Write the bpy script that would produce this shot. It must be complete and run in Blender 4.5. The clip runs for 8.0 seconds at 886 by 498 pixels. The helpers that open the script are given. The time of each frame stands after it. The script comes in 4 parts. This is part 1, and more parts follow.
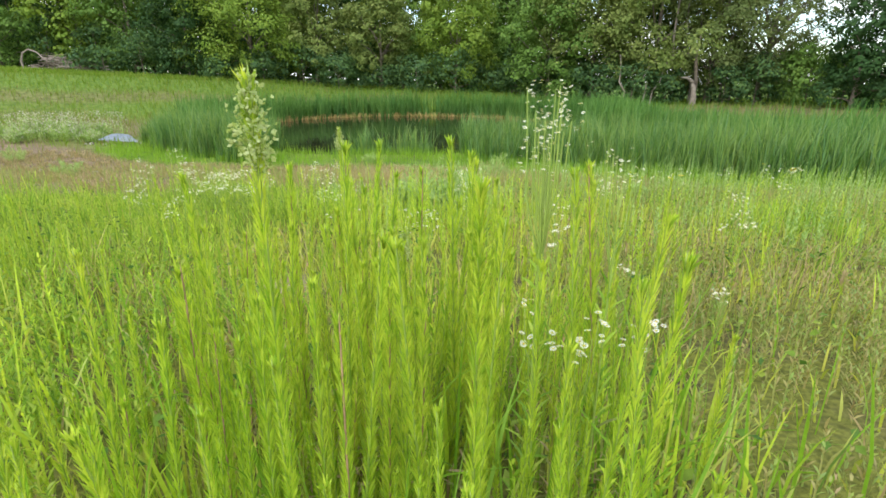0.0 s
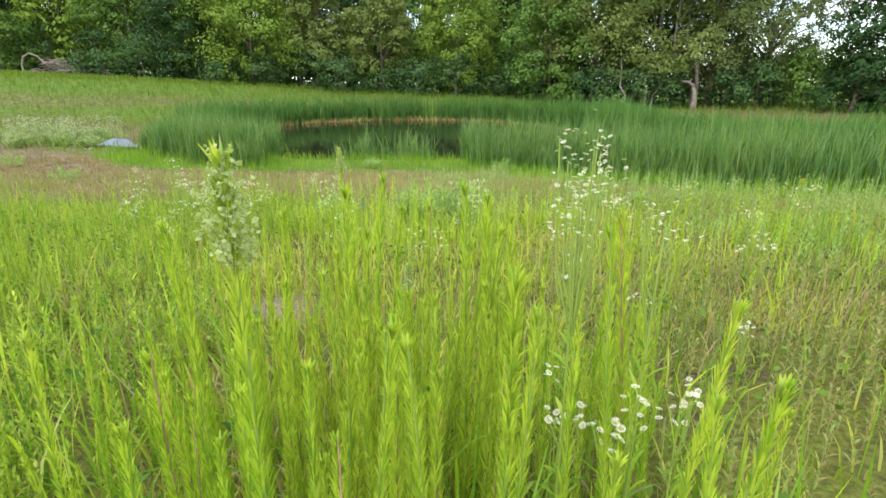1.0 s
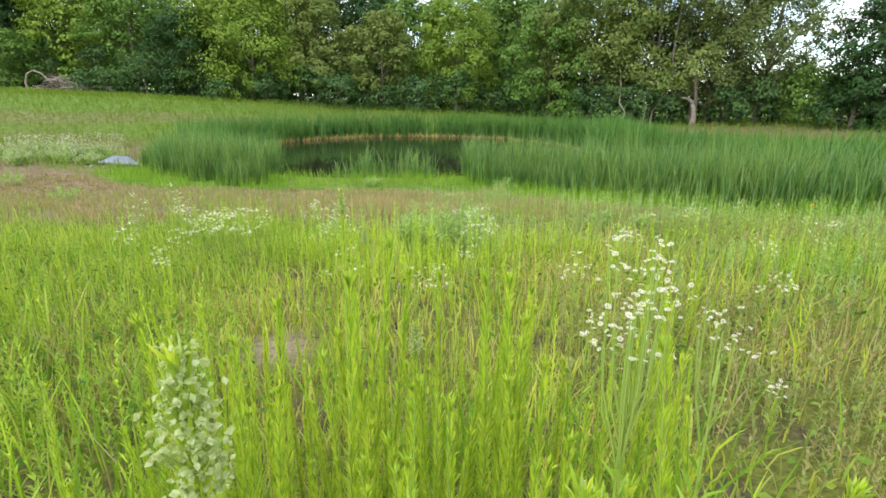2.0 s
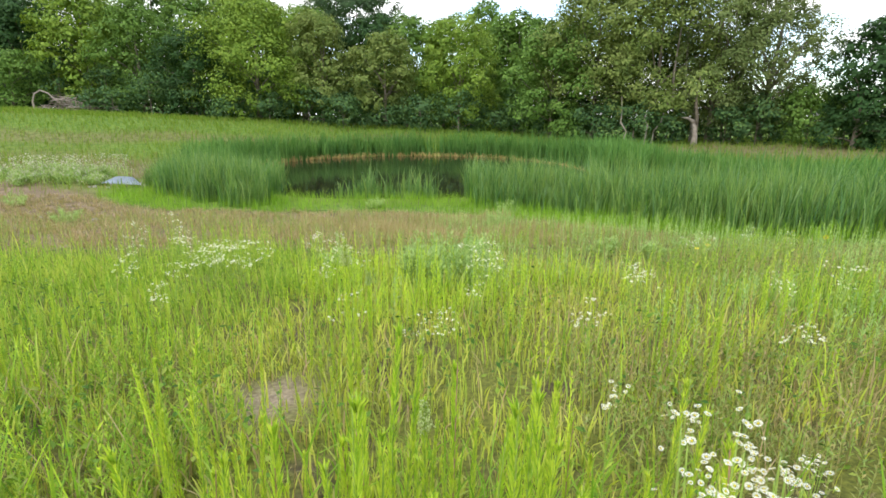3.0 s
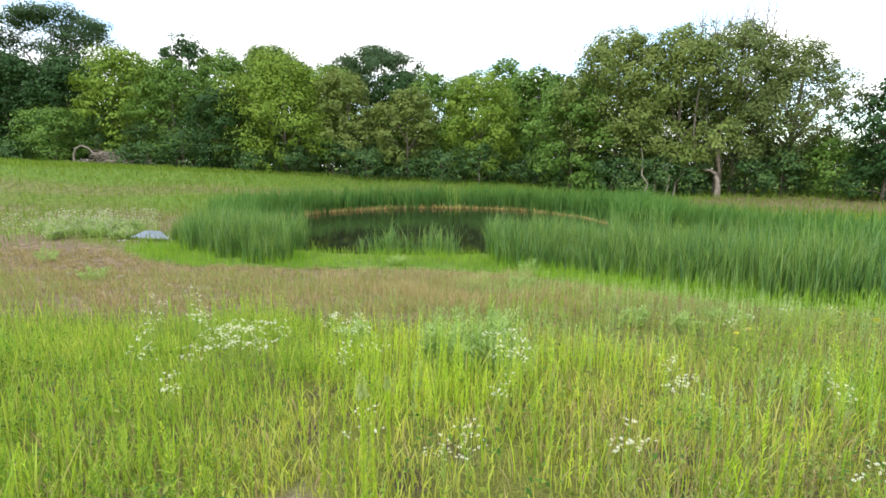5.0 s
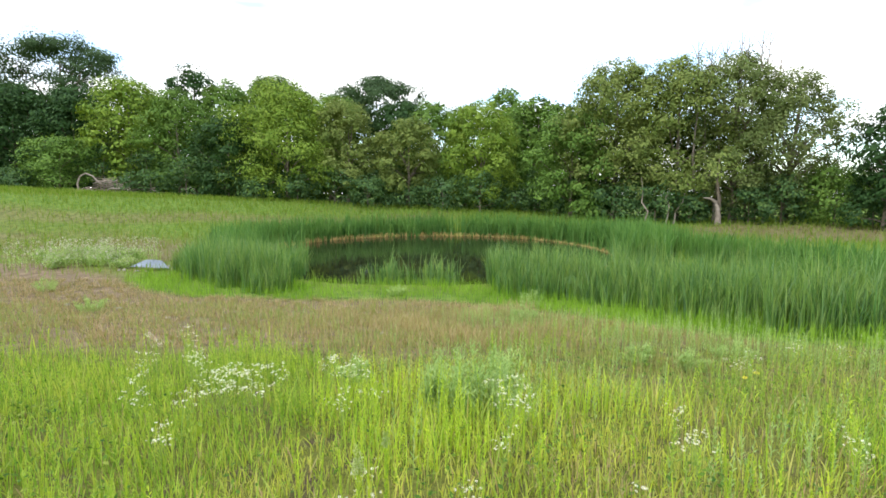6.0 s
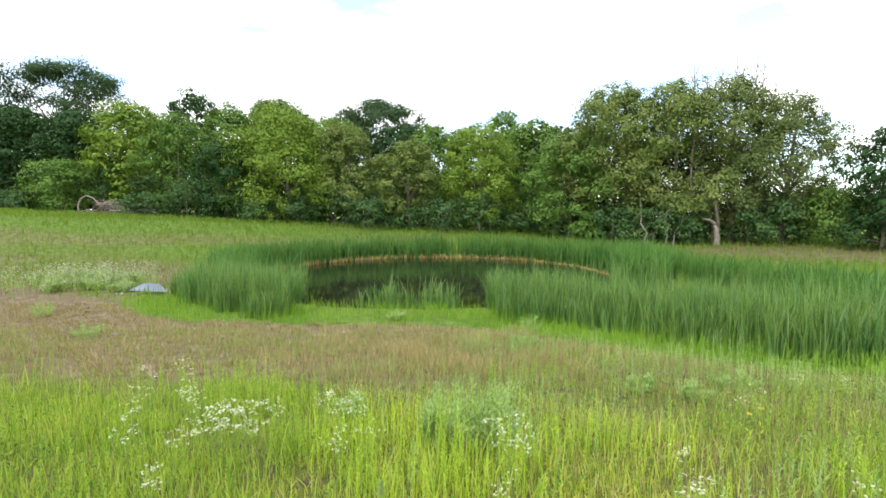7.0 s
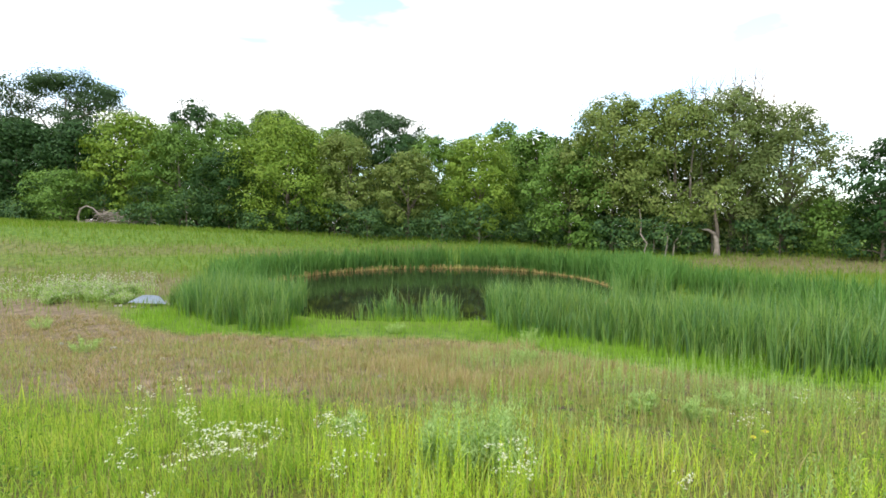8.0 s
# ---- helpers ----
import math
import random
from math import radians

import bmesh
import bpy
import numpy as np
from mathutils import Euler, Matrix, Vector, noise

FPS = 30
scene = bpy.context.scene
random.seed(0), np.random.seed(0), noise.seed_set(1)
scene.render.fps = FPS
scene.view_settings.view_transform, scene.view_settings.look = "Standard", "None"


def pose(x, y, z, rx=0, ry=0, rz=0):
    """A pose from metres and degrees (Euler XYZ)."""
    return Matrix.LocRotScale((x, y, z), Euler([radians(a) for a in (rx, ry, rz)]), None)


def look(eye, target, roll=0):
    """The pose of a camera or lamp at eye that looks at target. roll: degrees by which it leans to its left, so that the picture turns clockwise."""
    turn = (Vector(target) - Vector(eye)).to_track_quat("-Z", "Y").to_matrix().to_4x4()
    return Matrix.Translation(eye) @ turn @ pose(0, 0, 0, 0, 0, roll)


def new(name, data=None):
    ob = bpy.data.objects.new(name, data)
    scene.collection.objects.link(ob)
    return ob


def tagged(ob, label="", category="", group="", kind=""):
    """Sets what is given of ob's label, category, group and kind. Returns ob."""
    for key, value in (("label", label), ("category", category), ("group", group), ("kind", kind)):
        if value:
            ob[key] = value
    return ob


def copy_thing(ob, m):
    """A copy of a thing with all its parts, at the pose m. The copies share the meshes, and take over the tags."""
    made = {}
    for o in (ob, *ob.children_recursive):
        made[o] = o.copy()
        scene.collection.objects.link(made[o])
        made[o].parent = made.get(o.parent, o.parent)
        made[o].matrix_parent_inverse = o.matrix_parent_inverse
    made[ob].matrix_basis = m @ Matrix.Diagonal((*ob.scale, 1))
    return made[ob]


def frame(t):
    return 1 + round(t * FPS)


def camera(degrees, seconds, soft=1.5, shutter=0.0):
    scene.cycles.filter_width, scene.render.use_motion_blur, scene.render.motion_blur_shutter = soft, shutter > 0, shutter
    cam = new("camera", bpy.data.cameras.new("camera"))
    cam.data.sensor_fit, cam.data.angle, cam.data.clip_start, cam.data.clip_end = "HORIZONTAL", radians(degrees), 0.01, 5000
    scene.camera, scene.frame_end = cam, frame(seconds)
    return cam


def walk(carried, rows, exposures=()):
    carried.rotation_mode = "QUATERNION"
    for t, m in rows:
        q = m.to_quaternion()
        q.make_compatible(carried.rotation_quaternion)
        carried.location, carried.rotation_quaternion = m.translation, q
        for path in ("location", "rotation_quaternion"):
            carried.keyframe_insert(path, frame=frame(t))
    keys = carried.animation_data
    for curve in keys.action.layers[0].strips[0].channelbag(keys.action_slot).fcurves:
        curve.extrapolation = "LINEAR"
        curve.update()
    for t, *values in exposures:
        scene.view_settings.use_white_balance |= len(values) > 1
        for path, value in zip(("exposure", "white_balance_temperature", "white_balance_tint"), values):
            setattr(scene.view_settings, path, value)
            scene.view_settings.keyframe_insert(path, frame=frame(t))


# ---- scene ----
cam = camera(82.5, 8.0, soft=1.65)
PATH = [
    (0, (0.144, 0.293, 1.175), (0.175, 2.192, 0.548), 0.2),
    (0.5, (0.13, 0.378, 1.203), (0.162, 2.277, 0.576), 0.3),
    (1, (0.12, 0.456, 1.241), (0.15, 2.359, 0.625), 0.2),
    (1.5, (0.106, 0.544, 1.286), (0.136, 2.454, 0.694), 0.2),
    (3, (0.061, 0.786, 1.466), (0.083, 2.724, 0.969), 0.2),
    (3.5, (0.049, 0.868, 1.531), (0.052, 2.813, 1.065), 0.1),
    (4, (0.04, 0.933, 1.602), (0.016, 2.888, 1.177), 0.2),
    (4.5, (0.038, 0.986, 1.676), (-0.011, 2.952, 1.307), 0.1),
    (6, (0.036, 1.119, 1.895), (-0.027, 3.107, 1.686), 0.1),
    (6.5, (0.044, 1.155, 1.954), (-0.019, 3.147, 1.789), 0.1),
    (7, (0.05, 1.176, 2.019), (-0.012, 3.171, 1.89), 0.0),
    (7.5, (0.049, 1.185, 2.085), (-0.012, 3.181, 1.977), 0.0),
    (8, (0.042, 1.209, 2.128), (-0.019, 3.205, 2.036), -0.0),
]
walk(cam, [(t, look(eye, target, roll)) for t, eye, target, roll in PATH])

# ---- world and sun: bright broken overcast ----
world = bpy.data.worlds.new("overcast_sky")
scene.world = world
world.use_nodes = True
wn, wl = world.node_tree.nodes, world.node_tree.links
wn.clear()
sky = wn.new("ShaderNodeTexSky")
sky.sky_type, sky.sun_disc = "NISHITA", False
sky.sun_elevation, sky.sun_rotation = radians(52), radians(215)
blue = wn.new("ShaderNodeMixRGB")
blue.blend_type, blue.inputs[0].default_value = "MULTIPLY", 1.0
blue.inputs[2].default_value = (0.42, 0.42, 0.42, 1)
geo = wn.new("ShaderNodeTexCoord")
stretch = wn.new("ShaderNodeMapping")
stretch.inputs["Scale"].default_value = (1.6, 1.6, 5.0)
stretch.inputs["Location"].default_value = (0.35, 0.1, 0.0)
cloud = wn.new("ShaderNodeTexNoise")
cloud.inputs["Scale"].default_value, cloud.inputs["Detail"].default_value = 1.5, 5
ramp = wn.new("ShaderNodeValToRGB")
ramp.color_ramp.elements[0].position, ramp.color_ramp.elements[1].position = 0.41, 0.52
ramp.color_ramp.elements[0].color = (0.12, 0.12, 0.12, 1)
mix = wn.new("ShaderNodeMixRGB")
mix.inputs[2].default_value = (2.2, 2.22, 2.26, 1)
bg, wout = wn.new("ShaderNodeBackground"), wn.new("ShaderNodeOutputWorld")
wl.new(geo.outputs["Generated"], stretch.inputs[0])
wl.new(stretch.outputs[0], cloud.inputs["Vector"])
wl.new(cloud.outputs["Fac"], ramp.inputs[0])
wl.new(ramp.outputs[0], mix.inputs[0])
wl.new(sky.outputs[0], blue.inputs[1])
wl.new(blue.outputs[0], mix.inputs[1])
wl.new(mix.outputs[0], bg.inputs[0])
wl.new(bg.outputs[0], wout.inputs[0])
bg.inputs[1].default_value = 1.0

sun = new("sun", bpy.data.lights.new("sun", "SUN"))
sun.data.energy, sun.data.angle, sun.data.color = 2.0, radians(14), (1.0, 0.95, 0.86)
sun.matrix_world = look((-28, -40, 62), (0, 0, 0))

rng = np.random.default_rng(7)


# ---- materials ----
def nodes_of(name):
    m = bpy.data.materials.new(name)
    m.use_nodes = True
    n, l = m.node_tree.nodes, m.node_tree.links
    return m, n, l, n["Principled BSDF"], n["Material Output"]


def leaf_material(name, colours, through_light=0.4, rough=0.55, patch=0.5, patch_colours=None, gloss=0.12):
    """Leaves: each leaf takes its own colour from the ramp, with patches a few metres wide and fine mottling."""
    m, n, l, bsdf, out = nodes_of(name)
    g = n.new("ShaderNodeNewGeometry")
    ramp = n.new("ShaderNodeValToRGB")
    els = ramp.color_ramp.elements
    while len(els) < len(colours):
        els.new(0.5)
    for i, c in enumerate(colours):
        els[i].position, els[i].color = i / max(1, len(colours) - 1), (*c, 1)
    l.new(g.outputs["Random Per Island"], ramp.inputs[0])
    coord = n.new("ShaderNodeTexCoord")
    big = n.new("ShaderNodeTexNoise")
    big.inputs["Scale"].default_value, big.inputs["Detail"].default_value = patch, 4
    l.new(g.outputs["Position"], big.inputs["Vector"])
    soft = n.new("ShaderNodeMapRange")
    soft.inputs[1].default_value, soft.inputs[2].default_value = 0.38, 0.66
    l.new(big.outputs["Fac"], soft.inputs[0])
    tint = n.new("ShaderNodeMixRGB")
    tint.blend_type = "MULTIPLY"
    tint.inputs[2].default_value = (*(patch_colours or (0.72, 0.8, 0.7)), 1)
    l.new(soft.outputs[0], tint.inputs[0])
    l.new(ramp.outputs[0], tint.inputs[1])
    fine = n.new("ShaderNodeTexNoise")
    fine.inputs["Scale"].default_value = 45
    l.new(coord.outputs["Object"], fine.inputs["Vector"])
    fmap = n.new("ShaderNodeMapRange")
    fmap.inputs[3].default_value, fmap.inputs[4].default_value = 0.75, 1.25
    l.new(fine.outputs["Fac"], fmap.inputs[0])
    col = n.new("ShaderNodeMixRGB")
    col.blend_type, col.inputs[0].default_value = "MULTIPLY", 1
    l.new(tint.outputs[0], col.inputs[1])
    l.new(fmap.outputs[0], col.inputs[2])
    l.new(col.outputs[0], bsdf.inputs["Base Color"])
    bsdf.inputs["Roughness"].default_value = rough
    bsdf.inputs["Specular IOR Level"].default_value = gloss
    tr = n.new("ShaderNodeBsdfTranslucent")
    warm = n.new("ShaderNodeMixRGB")
    warm.blend_type, warm.inputs[0].default_value, warm.inputs[2].default_value = "MULTIPLY", 1, (1.25, 1.15, 0.55, 1)
    l.new(col.outputs[0], warm.inputs[1])
    l.new(warm.outputs[0], tr.inputs[0])
    ms = n.new("ShaderNodeMixShader")
    ms.inputs[0].default_value = through_light
    l.new(bsdf.outputs[0], ms.inputs[1])
    l.new(tr.outputs[0], ms.inputs[2])
    l.new(ms.outputs[0], out.inputs[0])
    return m


def rough_material(name, a, b, scale=6.0, rough=0.85, bump=0.3, fine=40.0):
    """Bark, soil, stone: two colours in two scales of noise, with relief."""
    m, n, l, bsdf, out = nodes_of(name)
    coord = n.new("ShaderNodeTexCoord")
    n1, n2 = n.new("ShaderNodeTexNoise"), n.new("ShaderNodeTexNoise")
    n1.inputs["Scale"].default_value, n1.inputs["Detail"].default_value = scale, 6
    n2.inputs["Scale"].default_value, n2.inputs["Detail"].default_value = fine, 4
    mixer = n.new("ShaderNodeMixRGB")
    mixer.inputs[1].default_value, mixer.inputs[2].default_value = (*a, 1), (*b, 1)
    add = n.new("ShaderNodeMath")
    add.operation = "MULTIPLY_ADD"
    add.inputs[1].default_value, add.inputs[2].default_value = 0.5, 0.0
    l.new(coord.outputs["Object"], n1.inputs["Vector"])
    l.new(coord.outputs["Object"], n2.inputs["Vector"])
    l.new(n2.outputs["Fac"], add.inputs[0])
    tot = n.new("ShaderNodeMath")
    l.new(n1.outputs["Fac"], tot.inputs[0])
    l.new(add.outputs[0], tot.inputs[1])
    rmp = n.new("ShaderNodeMapRange")
    rmp.inputs[1].default_value, rmp.inputs[2].default_value = 0.5, 1.0
    l.new(tot.outputs[0], rmp.inputs[0])
    l.new(rmp.outputs[0], mixer.inputs[0])
    l.new(mixer.outputs[0], bsdf.inputs["Base Color"])
    bsdf.inputs["Roughness"].default_value = rough
    bp = n.new("ShaderNodeBump")
    bp.inputs["Strength"].default_value, bp.inputs["Distance"].default_value = bump, 0.03
    l.new(tot.outputs[0], bp.inputs["Height"])
    l.new(bp.outputs[0], bsdf.inputs["Normal"])
    return m


LUSH = leaf_material("lush_grass_blades", [(0.141, 0.253, 0.056), (0.390, 0.545, 0.056), (0.563, 0.685, 0.086), (0.343, 0.503, 0.110), (0.593, 0.545, 0.218)], 0.45, patch=0.9, patch_colours=(0.75, 0.86, 0.6))
LOW = leaf_material("low_meadow_leaves", [(0.235, 0.297, 0.061), (0.471, 0.552, 0.081), (0.628, 0.638, 0.144), (0.471, 0.483, 0.123), (0.345, 0.454, 0.101), (0.502, 0.354, 0.245)], 0.4, patch=1.2)
HORSE = leaf_material("horseweed_leaves", [(0.266, 0.428, 0.051), (0.473, 0.634, 0.067), (0.678, 0.777, 0.113), (0.384, 0.544, 0.105)], 0.5, patch=1.7, patch_colours=(0.78, 0.9, 0.65))
FRONT = leaf_material("tall_horseweed_leaves", [(0.216, 0.360, 0.041), (0.432, 0.570, 0.055), (0.605, 0.682, 0.097), (0.346, 0.484, 0.076)], 0.45, patch=1.7, patch_colours=(0.78, 0.9, 0.7))
GREEN = leaf_material("deep_green_weed_leaves", [(0.146, 0.263, 0.040), (0.277, 0.431, 0.057), (0.393, 0.525, 0.079), (0.495, 0.561, 0.115), (0.233, 0.358, 0.086)], 0.42, patch=1.1, patch_colours=(0.75, 0.88, 0.75))
DRY = leaf_material("dry_grass_blades", [(0.30, 0.22, 0.125), (0.50, 0.40, 0.25), (0.38, 0.29, 0.17), (0.24, 0.28, 0.08), (0.20, 0.15, 0.095)], 0.3, patch=0.7, patch_colours=(0.8, 0.85, 0.7))
RUST = leaf_material("rust_grass_blades", [(0.42, 0.33, 0.18), (0.52, 0.43, 0.25), (0.32, 0.32, 0.11), (0.44, 0.36, 0.20), (0.36, 0.24, 0.13)], 0.3, patch=0.8)
SHORE = leaf_material("shore_sedge_blades", [(0.18, 0.34, 0.03), (0.24, 0.42, 0.04), (0.29, 0.45, 0.07)], 0.45, patch=0.6)
CATTAIL = leaf_material("cattail_blades", [(0.039, 0.104, 0.027), (0.112, 0.236, 0.049), (0.213, 0.345, 0.083), (0.090, 0.199, 0.055), (0.291, 0.397, 0.096), (0.157, 0.293, 0.138)], 0.4, 0.45, patch=0.5, patch_colours=(0.72, 0.85, 0.9), gloss=0.35)
CATFAR = leaf_material("far_cattail_blades", [(0.057, 0.147, 0.032), (0.097, 0.211, 0.043), (0.129, 0.269, 0.062), (0.167, 0.293, 0.074)], 0.35, 0.45, patch=0.4, patch_colours=(0.75, 0.85, 0.95))
MIXED = leaf_material("mixed_dull_grass", [(0.209, 0.285, 0.073), (0.382, 0.333, 0.145), (0.394, 0.345, 0.157), (0.271, 0.380, 0.109), (0.308, 0.238, 0.133), (0.357, 0.440, 0.121), (0.234, 0.333, 0.133)], 0.35, patch=0.8, patch_colours=(0.8, 0.95, 0.8))
STRAW = leaf_material("dead_cattail_straw", [(0.42, 0.28, 0.10), (0.52, 0.38, 0.16), (0.33, 0.21, 0.09)], 0.2, patch=0.8)
FIELD = leaf_material("field_grass_blades", [(0.110, 0.200, 0.022), (0.165, 0.270, 0.031), (0.198, 0.290, 0.050), (0.231, 0.270, 0.066)], 0.4, patch=0.25, patch_colours=(0.85, 0.9, 0.7))
FIELDDRY = leaf_material("pale_field_grass", [(0.229, 0.229, 0.088), (0.317, 0.264, 0.132), (0.176, 0.229, 0.062), (0.246, 0.185, 0.097)], 0.35, patch=0.2)
SAGE = leaf_material("grey_green_leaves", [(0.283, 0.421, 0.144), (0.356, 0.505, 0.187), (0.445, 0.556, 0.215)], 0.35, patch=2.0)
PETAL = leaf_material("white_petals", [(0.78, 0.78, 0.72), (0.82, 0.82, 0.78), (0.70, 0.72, 0.60)], 0.3, patch=4, patch_colours=(0.95, 0.96, 0.9))
BUD = leaf_material("pale_green_buds", [(0.432, 0.528, 0.208), (0.535, 0.612, 0.304), (0.618, 0.655, 0.399)], 0.4, patch=4)
YELLOW = leaf_material("yellow_petals", [(0.80, 0.62, 0.02), (0.75, 0.66, 0.05)], 0.3, patch=4)
STEM = rough_material("green_stems", (0.19, 0.30, 0.04), (0.29, 0.38, 0.07), 9, 0.6, 0.1)
BROWNSTEM = rough_material("brown_stems", (0.25, 0.15, 0.08), (0.36, 0.25, 0.13), 9, 0.8, 0.1)
BARK = rough_material("grey_brown_bark", (0.09, 0.07, 0.05), (0.24, 0.20, 0.15), 3, 0.9, 0.8, 14)
PALEBARK = rough_material("bare_pale_wood", (0.17, 0.135, 0.105), (0.36, 0.31, 0.26), 3, 0.85, 0.6, 14)
STONE = rough_material("pale_field_stone", (0.22, 0.20, 0.18), (0.40, 0.37, 0.33), 4, 0.85, 0.5, 25)
TREE_LEAVES = {
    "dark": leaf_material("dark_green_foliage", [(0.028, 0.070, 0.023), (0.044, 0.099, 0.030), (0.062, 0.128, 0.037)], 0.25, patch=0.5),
    "mid": leaf_material("mid_green_foliage", [(0.092, 0.175, 0.035), (0.133, 0.239, 0.046), (0.185, 0.295, 0.062)], 0.25, patch=0.5),
    "light": leaf_material("bright_green_foliage", [(0.134, 0.222, 0.029), (0.191, 0.292, 0.041), (0.266, 0.363, 0.057)], 0.25, patch=0.5),
    "olive": leaf_material("olive_green_foliage", [(0.120, 0.176, 0.042), (0.182, 0.238, 0.060), (0.243, 0.290, 0.083)], 0.25, patch=0.5),
    "willow": leaf_material("thin_olive_foliage", [(0.114, 0.161, 0.050), (0.159, 0.210, 0.068), (0.214, 0.259, 0.093)], 0.25, patch=0.5),
    "oak": leaf_material("deep_oak_foliage", [(0.038, 0.078, 0.031), (0.058, 0.108, 0.041), (0.084, 0.141, 0.057)], 0.25, patch=0.5),
    "shrub": leaf_material("blue_green_undergrowth", [(0.050, 0.112, 0.045), (0.076, 0.146, 0.055), (0.121, 0.204, 0.050)], 0.25, patch=0.5),
}


# ---- the lie of the land ----
def step(a, b, v):
    t = np.clip((v - a) / (b - a), 0, 1)
    return t * t * (3 - 2 * t)


def pond_r(x, y):
    """1 on the shoreline, less in the water."""
    return np.sqrt(((x + 1.4) / 11.2) ** 2 + ((y - 33.8) / 12.8) ** 2)


def sedge_line(x):
    """Where the dry terrace ends and the wet green shore begins."""
    return np.interp(x, (-20, -14, -11.3, -8.9, -5.7, -2, 1.6, 3.4, 4.8, 6.4, 7.8, 16), (26, 21.1, 18.5, 17.4, 17.4, 17.5, 16.6, 13.9, 12.2, 10.9, 10.4, 8.2))


def reed_line(x):
    """Foot of the cattails on the near shore."""
    return np.interp(x, (-14, -11.3, -9.5, -8, -6.4, -5, 1.5, 3.5, 4.8, 5.7, 6.5, 7.3, 8.6, 12, 18, 30), (23, 20.4, 18.9, 18.4, 18.4, 20.6, 18.3, 17.5, 16, 14.4, 13.2, 12.3, 11.4, 10, 8.2, 5))


def wob(x, y, s, k=0.0):
    """Smooth, cheap, repeatable unevenness in -1..1."""
    return (np.sin(x * s + 1.7 + k) * np.cos(y * s * 1.13 + 0.4 * k) + np.sin((x + y) * s * 0.61 + 2.1 * k) * 0.7 + np.sin((x - 1.4 * y) * s * 1.7 + k) * 0.4) / 2.1


def height(x, y):
    x, y = np.asarray(x, float), np.asarray(y, float)
    near = 1.55 * (0.5 * np.clip((17 - y) / 15.5, 0, 1) + 0.5 * (1 - step(0.5, 18, y)))
    plateau = np.clip(0.15 - 0.045 * x, -0.95, 3.0)
    v = y + 0.6 * np.maximum(0, -x - 12) + 0.5 * np.maximum(0, x - 10)
    h = -1.55 + near + (plateau + 1.55) * step(46, 67, v) * step(14, 34, y)
    h = h - 1.3 * step(1.06, 0.86, pond_r(x, y))
    return h + 0.05 * wob(x, y, 0.55) + 0.02 * wob(x, y, 2.3, 1.0)


# ---- mesh helpers ----
def raw_mesh(name, verts, tris, material):
    verts, tris = np.asarray(verts, np.float32), np.asarray(tris, np.int32)
    me = bpy.data.meshes.new(name)
    me.vertices.add(len(verts))
    me.vertices.foreach_set("co", verts.ravel())
    me.loops.add(tris.size)
    me.loops.foreach_set("vertex_index", tris.ravel())
    me.polygons.add(len(tris))
    me.polygons.foreach_set("loop_start", np.arange(0, tris.size, tris.shape[1], dtype=np.int32))
    me.update(calc_edges=True)
    me.materials.append(material)
    return me


def mesh_part(name, verts, tris, material, parent=None, label=""):
    ob = new(name, raw_mesh(name, verts, tris, material))
    if parent:
        ob.parent = parent
    if label:
        ob["label"] = label
    return ob


def smooth_shade(me):
    me.polygons.foreach_set("use_smooth", np.ones(len(me.polygons), bool))


def blades(base, tall, wide, heading, lean, bend=1.8, folds=(0.0, 0.45, 0.8), belly=(0.8, 1.0, 0.6)):
    """Tapered, bowed blades: base n x 3, tall, wide, heading, lean (share of the height) each of n."""
    n, k = len(base), len(folds)
    face = heading + rng.uniform(-1.2, 1.2, n)
    side = np.stack([-np.sin(face), np.cos(face), np.zeros(n)], 1)
    go = np.stack([np.cos(heading), np.sin(heading), np.zeros(n)], 1)
    out = np.empty((n, 2 * k + 1, 3))
    for i, (f, b) in enumerate(zip(folds, belly)):
        mid = base + go * (tall * lean * f ** bend)[:, None]
        mid = mid + np.stack([np.zeros(n), np.zeros(n), tall * f * (1 - 0.3 * lean * f)], 1)
        out[:, 2 * i] = mid - side * (wide * b / 2)[:, None]
        out[:, 2 * i + 1] = mid + side * (wide * b / 2)[:, None]
    out[:, 2 * k] = base + go * (tall * lean)[:, None] + np.stack([np.zeros(n), np.zeros(n), tall * (1 - 0.3 * lean)], 1)
    one = []
    for i in range(k - 1):
        a = 2 * i
        one += [(a, a + 1, a + 3), (a, a + 3, a + 2)]
    one.append((2 * k - 2, 2 * k - 1, 2 * k))
    tris = (np.arange(n) * (2 * k + 1))[:, None, None] + np.array(one)[None]
    return out.reshape(-1, 3), tris.reshape(-1, 3)


def join(parts):
    vs, ts, off = [], [], 0
    for v, t in parts:
        vs.append(v)
        ts.append(np.asarray(t) + off)
        off += len(v)
    return np.concatenate(vs), np.concatenate(ts)


